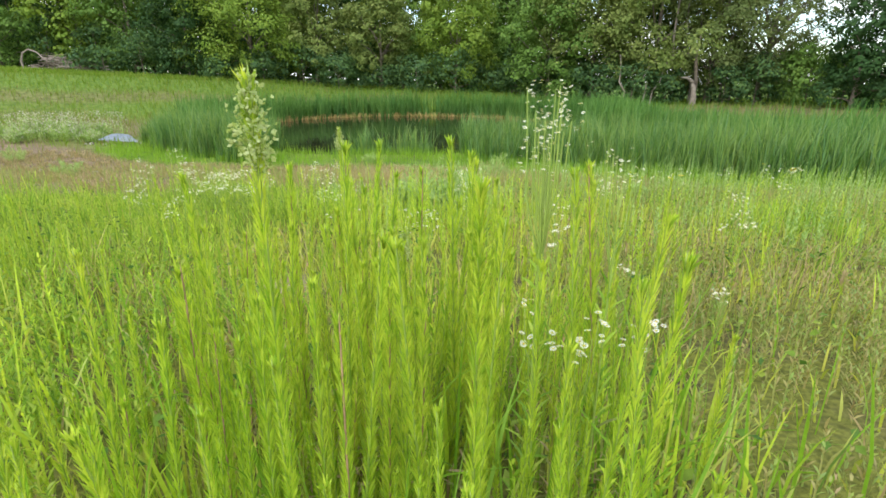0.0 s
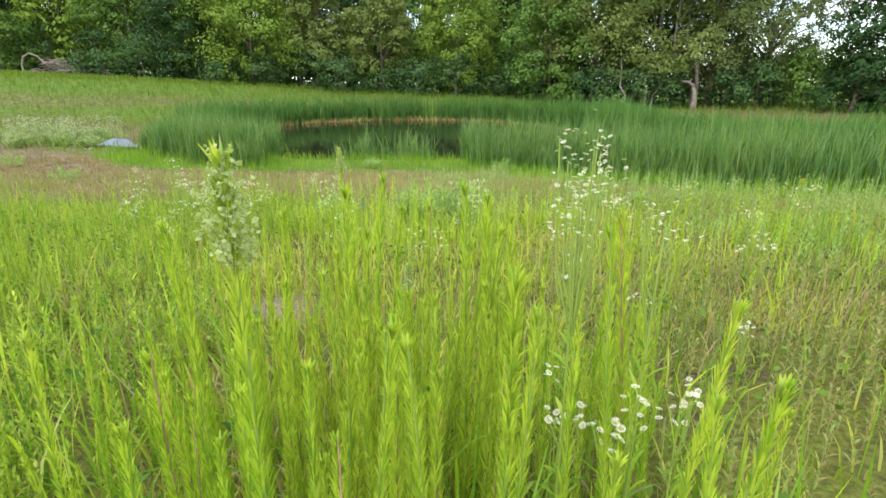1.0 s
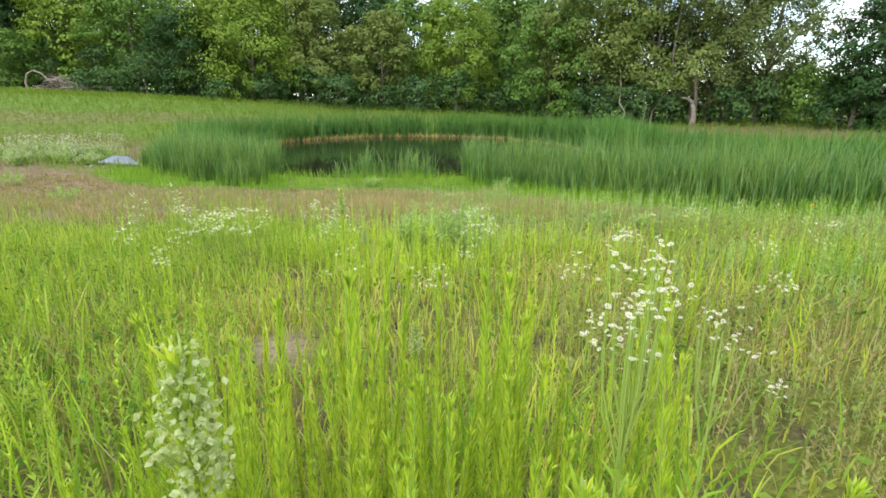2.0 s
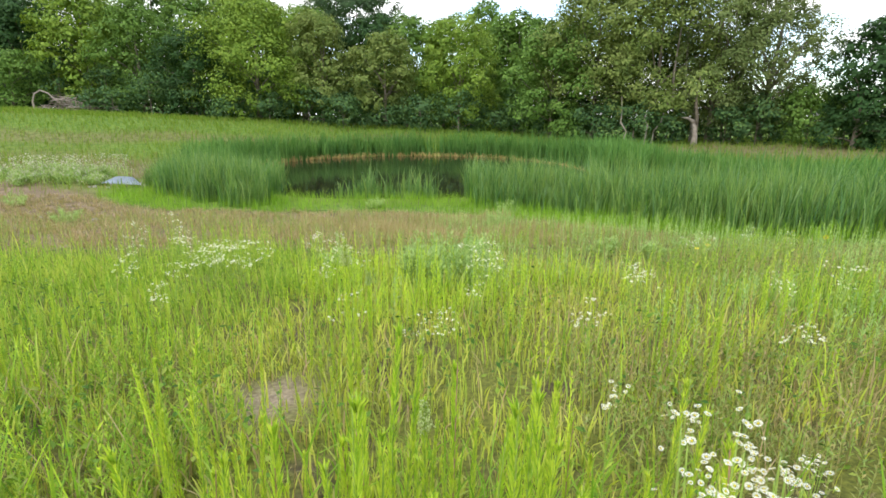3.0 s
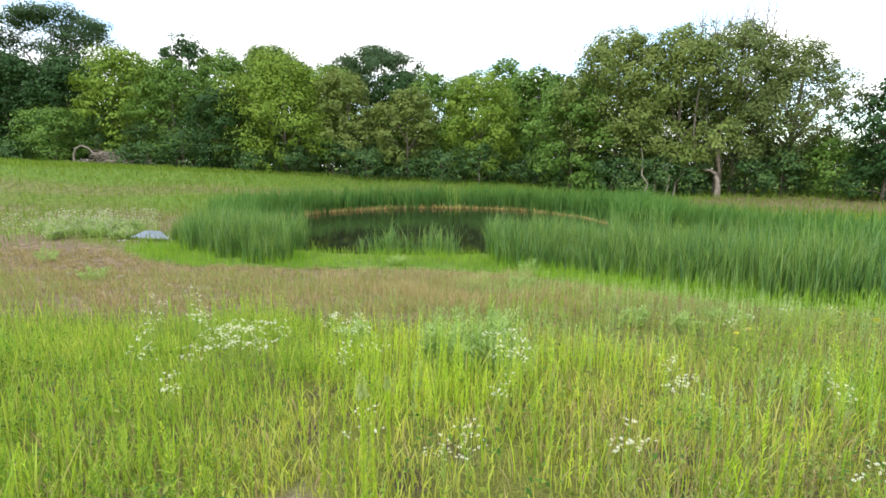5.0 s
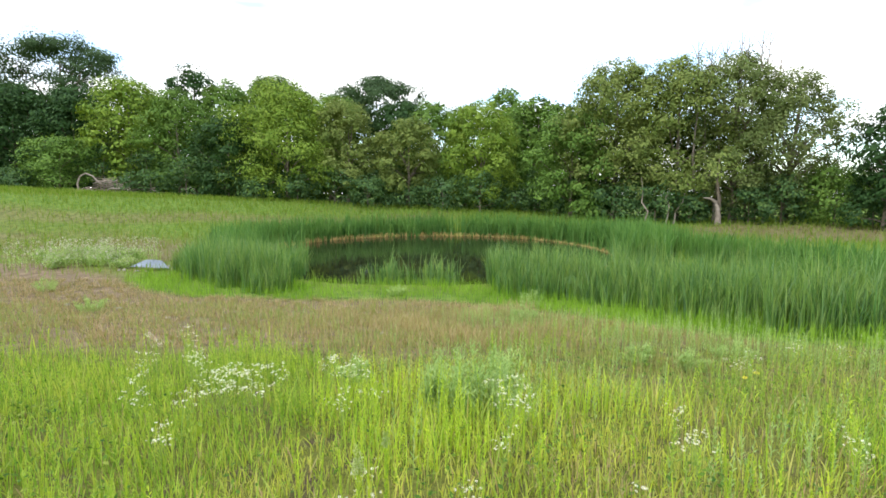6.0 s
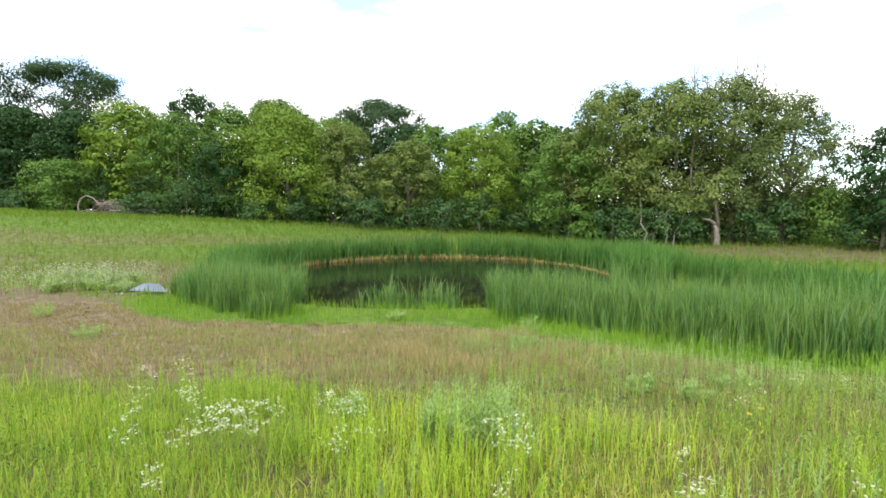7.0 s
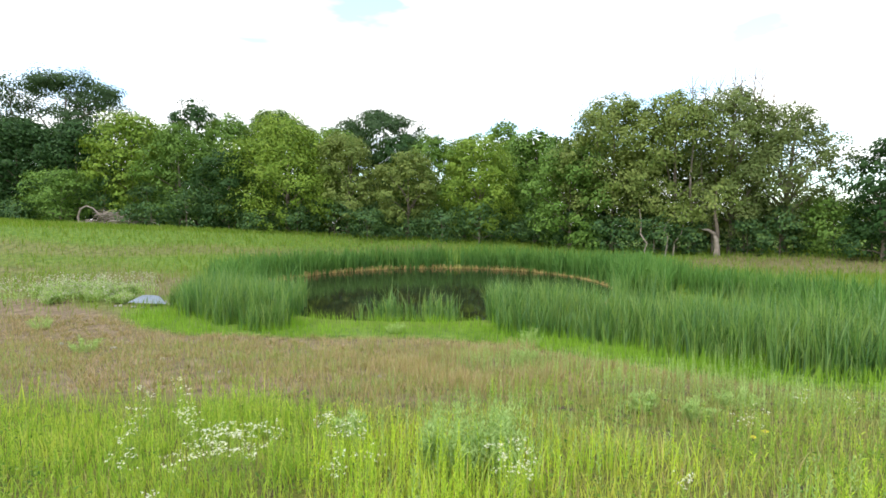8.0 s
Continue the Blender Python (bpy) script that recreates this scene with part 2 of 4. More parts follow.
def tube(points, radii, sides=6):
    """A tapered, closed-tip tube along points."""
    pts = np.asarray(points, float)
    vs, ts = [], []
    for i, p in enumerate(pts):
        d = pts[min(i + 1, len(pts) - 1)] - pts[max(i - 1, 0)]
        d = d / (np.linalg.norm(d) + 1e-9)
        a = np.cross(d, (0.31, 0.95, 0.07) if abs(d[1]) < 0.9 else (1, 0, 0))
        a = a / np.linalg.norm(a)
        b = np.cross(d, a)
        for s in range(sides):
            w = 2 * math.pi * s / sides
            vs.append(p + radii[i] * (math.cos(w) * a + math.sin(w) * b))
    for i in range(len(pts) - 1):
        for s in range(sides):
            p, q = i * sides + s, i * sides + (s + 1) % sides
            ts += [(p, q, q + sides), (p, q + sides, p + sides)]
    vs.append(pts[-1] + (pts[-1] - pts[-2]) * 0.1)
    for s in range(sides):
        ts.append(((len(pts) - 1) * sides + s, (len(pts) - 1) * sides + (s + 1) % sides, len(vs) - 1))
    return np.array(vs), np.array(ts)


def leaf_cards(centres, normals, size, stretch=1.5):
    """Small folded leaves (two triangles hinged on the midrib) at centres, facing about along normals."""
    n = len(centres)
    nr = normals / (np.linalg.norm(normals, axis=1, keepdims=True) + 1e-9)
    r = rng.normal(size=(n, 3))
    u = np.cross(nr, r)
    u /= np.linalg.norm(u, axis=1, keepdims=True) + 1e-9
    v = np.cross(nr, u)
    s = np.asarray(size)[:, None]
    out = np.empty((n, 4, 3))
    out[:, 0] = centres - u * s * 0.5 * stretch
    out[:, 1] = centres - v * s * 0.5 + nr * s * 0.16
    out[:, 2] = centres + u * s * 0.5 * stretch
    out[:, 3] = centres + v * s * 0.5 + nr * s * 0.16
    tris = (np.arange(n) * 4)[:, None, None] + np.array([(0, 1, 2), (0, 2, 3)])[None]
    return out.reshape(-1, 3), tris.reshape(-1, 3)


def empty(name, x, y, z, label, category, group="", kind=""):
    ob = new(name)
    ob.location = (x, y, z)
    return tagged(ob, label, category, group, kind)


def scatter(n, x0, x1, y0, y1, keep):
    """Random plan points in a box, thinned by keep(x, y) in 0..1, with their height."""
    x, y = rng.uniform(x0, x1, n), rng.uniform(y0, y1, n)
    ok = rng.random(n) < keep(x, y)
    x, y = x[ok], y[ok]
    return np.stack([x, y, height(x, y)], 1)


def in_view(x, y, wide=1.02, side=2.2):
    return (np.abs(x) < wide * np.maximum(y, 0) + side).astype(float)


def stuff(name, parts, material, label, category):
    v, t = join(parts) if isinstance(parts, list) else parts
    return tagged(mesh_part(name, v, t, material), label, category, kind="stuff")


# ---- ground: one sheet to the horizon, finer close by ----
def ground_material():
    m, n, l, bsdf, out = nodes_of("meadow_soil_and_thatch")
    g = n.new("ShaderNodeNewGeometry")
    layers = []
    for sc, det in ((0.35, 5), (2.6, 6), (38, 5)):
        t = n.new("ShaderNodeTexNoise")
        t.inputs["Scale"].default_value, t.inputs["Detail"].default_value = sc, det
        l.new(g.outputs["Position"], t.inputs["Vector"])
        layers.append(t)
    def ramp2(src, lo, hi):
        r = n.new("ShaderNodeMapRange")
        r.inputs[1].default_value, r.inputs[2].default_value = lo, hi
        l.new(src, r.inputs[0])
        return r.outputs[0]
    def blend(fac, a, b):
        x = n.new("ShaderNodeMixRGB")
        l.new(fac, x.inputs[0])
        for i, c in ((1, a), (2, b)):
            if isinstance(c, tuple):
                x.inputs[i].default_value = (*c, 1)
            else:
                l.new(c, x.inputs[i])
        return x.outputs[0]
    att = n.new("ShaderNodeVertexColor")
    att.layer_name = "cover"
    sep = n.new("ShaderNodeSeparateColor")
    l.new(att.outputs[0], sep.inputs[0])
    soil = blend(ramp2(layers[2].outputs[0], 0.35, 0.7), (0.05, 0.038, 0.027), (0.125, 0.096, 0.064))
    moss = blend(ramp2(layers[2].outputs[0], 0.35, 0.65), (0.09, 0.10, 0.024), (0.185, 0.20, 0.042))
    lush = blend(ramp2(layers[1].outputs[0], 0.30, 0.48), soil, moss)
    tan = blend(ramp2(layers[1].outputs[0], 0.35, 0.65), (0.095, 0.068, 0.05), (0.31, 0.225, 0.16))
    tan = blend(ramp2(layers[2].outputs[0], 0.3, 0.8), tan, (0.17, 0.14, 0.075))
    sand = blend(ramp2(layers[2].outputs[0], 0.35, 0.7), (0.22, 0.17, 0.12), (0.37, 0.30, 0.22))
    field = blend(ramp2(layers[1].outputs[0], 0.4, 0.62), (0.085, 0.155, 0.025), (0.15, 0.22, 0.045))
    c = blend(sep.outputs[0], lush, tan)
    c = blend(sep.outputs[1], c, field)
    c = blend(sep.outputs[2], c, sand)
    l.new(c, bsdf.inputs["Base Color"])
    bsdf.inputs["Roughness"].default_value = 0.95
    bsdf.inputs["Specular IOR Level"].default_value = 0.1
    bp = n.new("ShaderNodeBump")
    bp.inputs["Strength"].default_value, bp.inputs["Distance"].default_value = 0.7, 0.04
    l.new(layers[2].outputs[0], bp.inputs["Height"])
    l.new(bp.outputs[0], bsdf.inputs["Normal"])
    return m


def tan_zone(x, y):
    """The dry, mown-looking terrace above the shore."""
    lo = 9.6 + 0.10 * np.maximum(0, x + 2) ** 1.3 + 0.5 * wob(x, y, 0.9) - 0.05 * np.minimum(0, x + 6)
    hi = sedge_line(x) + 0.35 * wob(x, y, 0.7, 2.0)
    return step(lo - 0.7, lo + 0.7, y) * step(hi + 0.5, hi - 0.4, y)


def tan_edge(x, y):
    """The dry strip that comes down the slope on the far-left side."""
    u = y - (57 + 0.45 * (x + 5)) + 1.5 * wob(x, y, 0.3)
    right = step(9, 5, np.hypot((x - 33) * 0.5, y - 46) + 2 * wob(x, y, 0.5))
    return np.maximum(0.6 * step(3.6, 1.0, np.abs(u)) * step(2, -4, x), 0.8 * right)


def left_dry(x, y):
    """Dull, part-dry ground west of the culvert."""
    return step(-12.5, -15.5, x) * step(46, 36, y) * (0.55 + 0.45 * step(-0.3, 0.4, wob(x, y, 0.7, 4)))


def bare_zone(x, y):
    return step(1.1, 0.55, np.sqrt(((x + 0.92) / 0.33) ** 2 + ((y - 3.5) / 0.38) ** 2) + 0.35 * wob(x, y, 5) + 0.3 * wob(x, y, 13, 2))


def far_zone(x, y):
    return np.maximum(step(20, 24, y), step(-0.3, 0.8, y - sedge_line(x)))


def axis(fine, lim, coarse):
    a = list(np.arange(-lim, lim + 1e-6, fine))
    s, v = fine, lim
    while v < coarse:
        s *= 1.22
        v += s
        a = [-v] + a + [v]
    return np.array(a)


gx, gy = axis(0.3, 24, 1500), axis(0.3, 26, 1500) + 22
XX, YY = np.meshgrid(gx, gy)
fx, fy = XX.ravel(), YY.ravel()
gv = np.stack([fx, fy, height(fx, fy)], 1)
nx, ny = len(gx), len(gy)
ii = (np.arange(ny - 1)[:, None] * nx + np.arange(nx - 1)[None]).ravel()
ground = mesh_part("ground", gv, np.stack([ii, ii + 1, ii + nx + 1, ii + nx], 1), ground_material())
smooth_shade(ground.data)
cover = ground.data.color_attributes.new("cover", "FLOAT_COLOR", "POINT")
dry = np.maximum(np.maximum(tan_zone(fx, fy), tan_edge(fx, fy)), 0.85 * left_dry(fx, fy))
wet = step(1.25, 1.02, pond_r(fx, fy))
rgba = np.stack([dry, np.clip(far_zone(fx, fy) - dry - 0.6 * wet, 0, 1), bare_zone(fx, fy), np.ones(len(fx))], 1)
cover.data.foreach_set("color", rgba.astype(np.float32).ravel())
tagged(ground, "grassy soil sloping down to a pond and rising to woods", "ground", kind="structure")


# ---- water ----
def water_material():
    m, n, l, bsdf, out = nodes_of("still_dark_water")
    bsdf.inputs["Base Color"].default_value = (0.015, 0.016, 0.009, 1)
    bsdf.inputs["Roughness"].default_value = 0.035
    bsdf.inputs["IOR"].default_value = 1.33
    g = n.new("ShaderNodeNewGeometry")
    t = n.new("ShaderNodeTexNoise")
    t.inputs["Scale"].default_value, t.inputs["Detail"].default_value = 2.4, 3
    l.new(g.outputs["Position"], t.inputs["Vector"])
    bp = n.new("ShaderNodeBump")
    bp.inputs["Strength"].default_value, bp.inputs["Distance"].default_value = 0.06, 0.02
    l.new(t.outputs["Fac"], bp.inputs["Height"])
    l.new(bp.outputs[0], bsdf.inputs["Normal"])
    return m


ang = np.linspace(0, 2 * math.pi, 96, endpoint=False)
wv = np.concatenate([[(-1.4, 33.8, -1.7)], np.stack([-1.4 + 11.8 * np.cos(ang), 33.8 + 13.4 * np.sin(ang), np.full(96, -1.7)], 1)])
water = mesh_part("pond_water", wv, [(0, 1 + i, 1 + (i + 1) % 96) for i in range(96)], water_material())
tagged(water, "still dark brown-green pond water mirroring the trees", "water", kind="structure")


# ---- cattails ----
def cattail_keep(x, y):
    e = pond_r(x, y) + 0.025 * wob(x, y, 0.8)
    ring = ((e > 0.985) & (e < 1.2) & (y > 25)).astype(float)
    ring *= 1 - 0.85 * np.exp(-(((x + 0.2) / 0.8) ** 2)) * (y > 43)
    foot = reed_line(x) + 0.3 * wob(x, y, 1.9)
    right = ((x > 1.3 + 0.2 * wob(x, y, 2.2)) & (y > foot) & (y < foot + 6.0 + 0.25 * np.maximum(0, x - 4)) & (x < 30)).astype(float)
    left = ((x > -13.6 + 0.9 * wob(x, y, 1.3, 3.0)) & (x < -6.0 - 0.2 * (y - 18.5) + 0.35 * wob(x, y, 2.0)) & (y > foot) & (y < 28) & (e < 1.28 + 0.07 * wob(x, y, 1.7, 5.0))).astype(float)
    arm = 12.3 + 0.03 * (36 - y) ** 2 * (y < 36)
    band = ((np.abs(x - arm) < 1.7 + 0.3 * wob(x, y, 1.0)) & (y > 17) & (y < 40)).astype(float)
    return np.maximum(np.maximum(ring, right), np.maximum(left, band))


def cattail_leaves(pts, tall_lo, tall_hi, per, wide):
    n = len(pts)
    k = np.repeat(np.arange(n), per)
    m = len(k)
    b = pts[k] + np.stack([rng.normal(0, 0.035, m), rng.normal(0, 0.035, m), np.full(m, -0.05)], 1)
    b[:, 2] = np.maximum(b[:, 2], -1.85)
    plant = rng.uniform(tall_lo, tall_hi, n) * (1 + 0.09 * wob(pts[:, 0], pts[:, 1], 1.1))
    tall = plant[k] * rng.uniform(0.5, 1.06, m) * (1 - 0.22 * step(11, 15, b[:, 0]) * step(16, 20, b[:, 1]) * step(40, 30, b[:, 1]))
    inside = step(-0.2, 1.3, b[:, 1] - reed_line(b[:, 0]) + 0.5 * wob(b[:, 0], b[:, 1], 1.9, 2.0)) * step(-14.2, -11.2, b[:, 0])
    tall = tall * np.where(b[:, 1] < 27, 0.58 + 0.42 * inside, 1.0) * (1 + 0.16 * wob(b[:, 0], b[:, 1], 2.7, 6.0))
    return blades(b, tall, rng.uniform(0.7, 1.2, m) * wide, rng.uniform(0, 6.283, m), rng.uniform(0.02, 0.5, m) ** 1.25, bend=3.0, folds=(0.0, 0.4, 0.75), belly=(1.0, 1.0, 0.7))


near_pts = scatter(27000, -15, 22, 7, 27, lambda x, y: cattail_keep(x, y) * np.clip(1.35 - 0.13 * (y - reed_line(x)), 0.25, 1) * (x < 17) * in_view(x, y, 1.0, 3))
far_pts = scatter(24000, -17, 24, 15, 54, lambda x, y: cattail_keep(x, y) * ((y > 27) | ((x > 10) & (y > reed_line(x) + 3))))
stuff("near_cattails", cattail_leaves(near_pts, 1.35, 2.05, 7, 0.022), CATTAIL, "dense tall green cattails standing on the near pond shore", "cattails")
stuff("far_cattails", cattail_leaves(far_pts, 1.8, 2.4, 5, 0.045), CATFAR, "dense dark green cattail belt behind the open water", "cattails")
foot_pts = scatter(9000, -14, 17, 7, 24, lambda x, y: step(-0.9, 0.1, y - reed_line(x)) * step(1.6, 0.5, y - reed_line(x)) * ((x > 1) | (x < -5.2)) * (0.2 + 0.8 * step(-0.2, 0.5, wob(x, y, 1.5, 7.0))) * in_view(x, y, 1.0, 3))
stuff("cattail_shoots", cattail_leaves(foot_pts, 0.5, 1.15, 3, 0.018), SHORE, "yellow-green young shoots along the foot of the cattails", "cattails")
mid_pts = scatter(3400, -4.2, 0.6, 20.6, 23.4, lambda x, y: 0.28 * np.exp(-(((x + 2.9) / 0.75) ** 2 + ((y - 21.9) / 0.7) ** 2)) + 0.28 * np.exp(-(((x + 0.75) / 0.6) ** 2 + ((y - 22.0) / 0.7) ** 2)))
stuff("young_cattails", cattail_leaves(mid_pts, 0.55, 1.65, 4, 0.028), CATTAIL, "sparse young cattails rising from the shallow water", "cattails")
straw_pts = scatter(60000, -15, 14, 24, 52, lambda x, y: (np.abs(pond_r(x, y) - 0.978) < 0.014) * 0.9)
straw_pts[:, 2] = -1.75
ns = len(straw_pts)
stuff("dead_cattail_stalks", blades(straw_pts, rng.uniform(0.2, 0.6, ns) * (1 - 0.5 * step(5, 9, straw_pts[:, 0])), np.full(ns, 0.05), rng.uniform(0, 6.28, ns), rng.uniform(0.1, 0.9, ns)), STRAW, "straw-coloured dead cattail stalks along the waterline", "dead stalks")


# ---- grasses ----
def lush_keep(x, y):
    open_soil = step(-0.25, 0.45, wob(x, y, 1.25, 4.0) + 0.35 * wob(x, y, 3.1, 2.0) + 0.5 * step(3.0, 1.0, y) - 0.55 * step(0.8, 2.2, x) * step(6.5, 4.5, y))
    zone = 1 - tan_zone(x, y)
    left = 1.6 * step(-1, -4, x) + 0.9 * wob(x, y, 1.0) + 0.3 * wob(x, y, 3.3, 1)
    left = left - 1.0 * step(0.8, 3.0, x)
    hi = step(8.4, 6.6, y - left)
    return np.clip(0.3 + 0.7 * open_soil, 0, 1) * zone * hi * (1 - bare_zone(x, y)) * in_view(x, y)


def green_side(x, y):
    """Where leafy deep green weeds stand instead of yellow-green stalks."""
    e = np.maximum(step(-0.9, -2.4, x), 0.75 * step(2.2, 4.0, x)) + 0.28 * wob(x, y, 1.1, 5.0) + 0.16 * wob(x, y, 3.9, 2.0)
    return e + rng.normal(0, 0.26, np.shape(x)) > 0.5


def sward(pts, lo, hi, wide, lean_hi=0.5, bend=1.8, reach=1.0):
    n = len(pts)
    tall = rng.uniform(lo, hi, n) * (1 + 0.25 * wob(pts[:, 0], pts[:, 1], 1.7, 3.0))
    return blades(pts, tall, rng.uniform(0.6, 1.3, n) * wide * (np.clip(pts[:, 1] / reach, 0.45, 1.2) if reach > 1 else 1.0), rng.uniform(0, 6.283, n), rng.uniform(0.05, lean_hi, n), bend)


tall_pts = scatter(82000, -13, 13, 0.6, 11.5, lambda x, y: lush_keep(x, y) * step(0.1, 0.9, lush_keep(x, y)) * (0.35 + 0.65 * step(3, 6, y)))
deep_green = green_side(tall_pts[:, 0], tall_pts[:, 1])
stuff("tall_grass", sward(tall_pts[~deep_green], 0.14, 0.5, 0.0105, 0.45), LUSH, "lush yellow-green meadow grass on the slope", "grass")
stuff("deep_green_grass", sward(tall_pts[deep_green], 0.14, 0.5, 0.0105, 0.34), GREEN, "lush deep green meadow grass on the slope", "grass")
low_pts = scatter(195000, -12, 12, 0.2, 10.5, lambda x, y: (0.3 + 0.7 * step(-0.6, 0.4, wob(x, y, 2.9, 1.5))) * step(9.2, 7.4, y + 1.2 * step(1, 3, x)) * (1 - 0.8 * step(0.7, 1.3, np.abs(x)) * step(3.2, 2.0, y)) * (1 - 0.45 * step(1.0, 2.5, x)) * (1 - 0.84 * bare_zone(x, y)) * (1 - tan_zone(x, y)) * in_view(x, y))
deep_green = green_side(low_pts[:, 0], low_pts[:, 1])
stuff("low_grass", sward(low_pts[~deep_green], 0.06, 0.22, 0.010, 0.7), LOW, "short yellow-green grass and weeds over dark soil", "grass")
stuff("low_green_grass", sward(low_pts[deep_green], 0.06, 0.26, 0.010, 0.5), GREEN, "short deep green grass and weeds over dark soil", "grass")
dry_pts = scatter(90000, -22, 9, 8.6, 21, lambda x, y: tan_zone(x, y) * (0.12 + 0.88 * step(-0.1, 0.5, 0.7 * wob(x, y, 1.5, 3) + 0.6 * wob(x, y, 3.4) + 0.4 * wob(x, y, 7.3, 2))) * in_view(x, y))
stuff("dry_grass", sward(dry_pts, 0.05, 0.24, 0.012, 0.9), DRY, "short dry brown grass on the terrace above the pond", "grass")
rust_pts = scatter(48000, -4, 6, 9.0, 16.5, lambda x, y: tan_zone(x, y) * step(-4.5, 0.5, x) * (0.08 + 0.92 * step(0.0, 0.6, 0.8 * wob(x, y, 1.4, 5.0) + 0.7 * wob(x, y, 4.1))) * in_view(x, y))
stuff("rust_grass", sward(rust_pts, 0.12, 0.42, 0.010, 0.55), RUST, "upright rust-brown seeding grass beside the pond", "grass")
edge_pts = scatter(85000, -14, 13, 4.5, 16, lambda x, y: 0.75 * step(6.8, 8.0, y + 2.2 * step(1, 3, x)) * step(0.2, -1.6, y - sedge_line(x)) * (0.35 + 0.65 * step(-3, 1, x)) * (0.45 + 0.55 * step(-0.5, 0.4, wob(x, y, 2.0, 3))) * in_view(x, y) + 0.6 * tan_zone(x, y) * step(0.0, 0.7, wob(x, y, 0.9, 7)) * in_view(x, y))
stuff("mixed_grass", sward(edge_pts, 0.08, 0.36, 0.010, 0.5), MIXED, "mixed green and yellowing grass between meadow and terrace", "grass")


def shore_keep(x, y):
    hi = sedge_line(x) + 0.3 * wob(x, y, 1.3, 1.0)
    return step(-14.5, -11.5, x) * step(-0.2, 0.5, y - hi) * step(4.2, 2.6, y - hi) * (0.35 + 0.65 * step(-0.4, 0.3, wob(x, y, 1.8, 3.0))) * (pond_r(x, y) > 0.99) * in_view(x, y, 1.0, 2)


shore_pts = scatter(70000, -16, 16, 8, 23, shore_keep)
stuff("shore_sedge", sward(shore_pts, 0.08, 0.5, 0.013, 0.55), SHORE, "vivid green short sedge along the pond's near shore", "sedge")


def field_keep(x, y):
    return (pond_r(x, y) > 1.14) * (1 - 0.8 * tan_edge(x, y)) * (1 - 0.8 * left_dry(x, y)) * step(19, 23, y + 0.5 * np.maximum(0, x)) * in_view(x, y, 1.05, 3) * (1 - 0.7 * np.clip(wob(x, y, 0.35, 2), 0, 1) * step(5, 15, x))


fp = scatter(66000, -62, 52, 17, 68, field_keep)
stuff("field_grass", sward(fp, 0.25, 0.65, 0.062, 0.55, reach=55), FIELD, "tall green grass covering the field below the woods", "grass")
fd = scatter(95000, -62, 52, 17, 66, lambda x, y: (pond_r(x, y) > 1.16) * in_view(x, y, 1.05, 3) * np.maximum(np.maximum(0.8 * tan_edge(x, y), 0.7 * left_dry(x, y)), 0.18 * step(0.1, 0.7, wob(x, y, 0.3, 6)) * step(48, 52, y + 0.5 * np.maximum(0, x))))
stuff("pale_field_grass", sward(fd, 0.10, 0.42, 0.045, 0.7, reach=48), FIELDDRY, "pale straw-coloured grass in strips across the field", "grass")


# ---- trees ----
def crown_profile(f, kind):
    if kind == "oak":
        return np.sin(math.pi * np.clip((f - 0.28) / 0.74, 0.02, 0.99)) ** 0.55
    if kind == "willow":
        return np.sin(math.pi * np.clip((f - 0.04) / 0.99, 0.02, 0.99)) ** 0.55
    return np.sin(math.pi * np.clip(0.14 + f * 0.84, 0.02, 0.985)) ** 0.6


def unit(v):
    return v / (np.linalg.norm(v, axis=1, keepdims=True) + 1e-9)


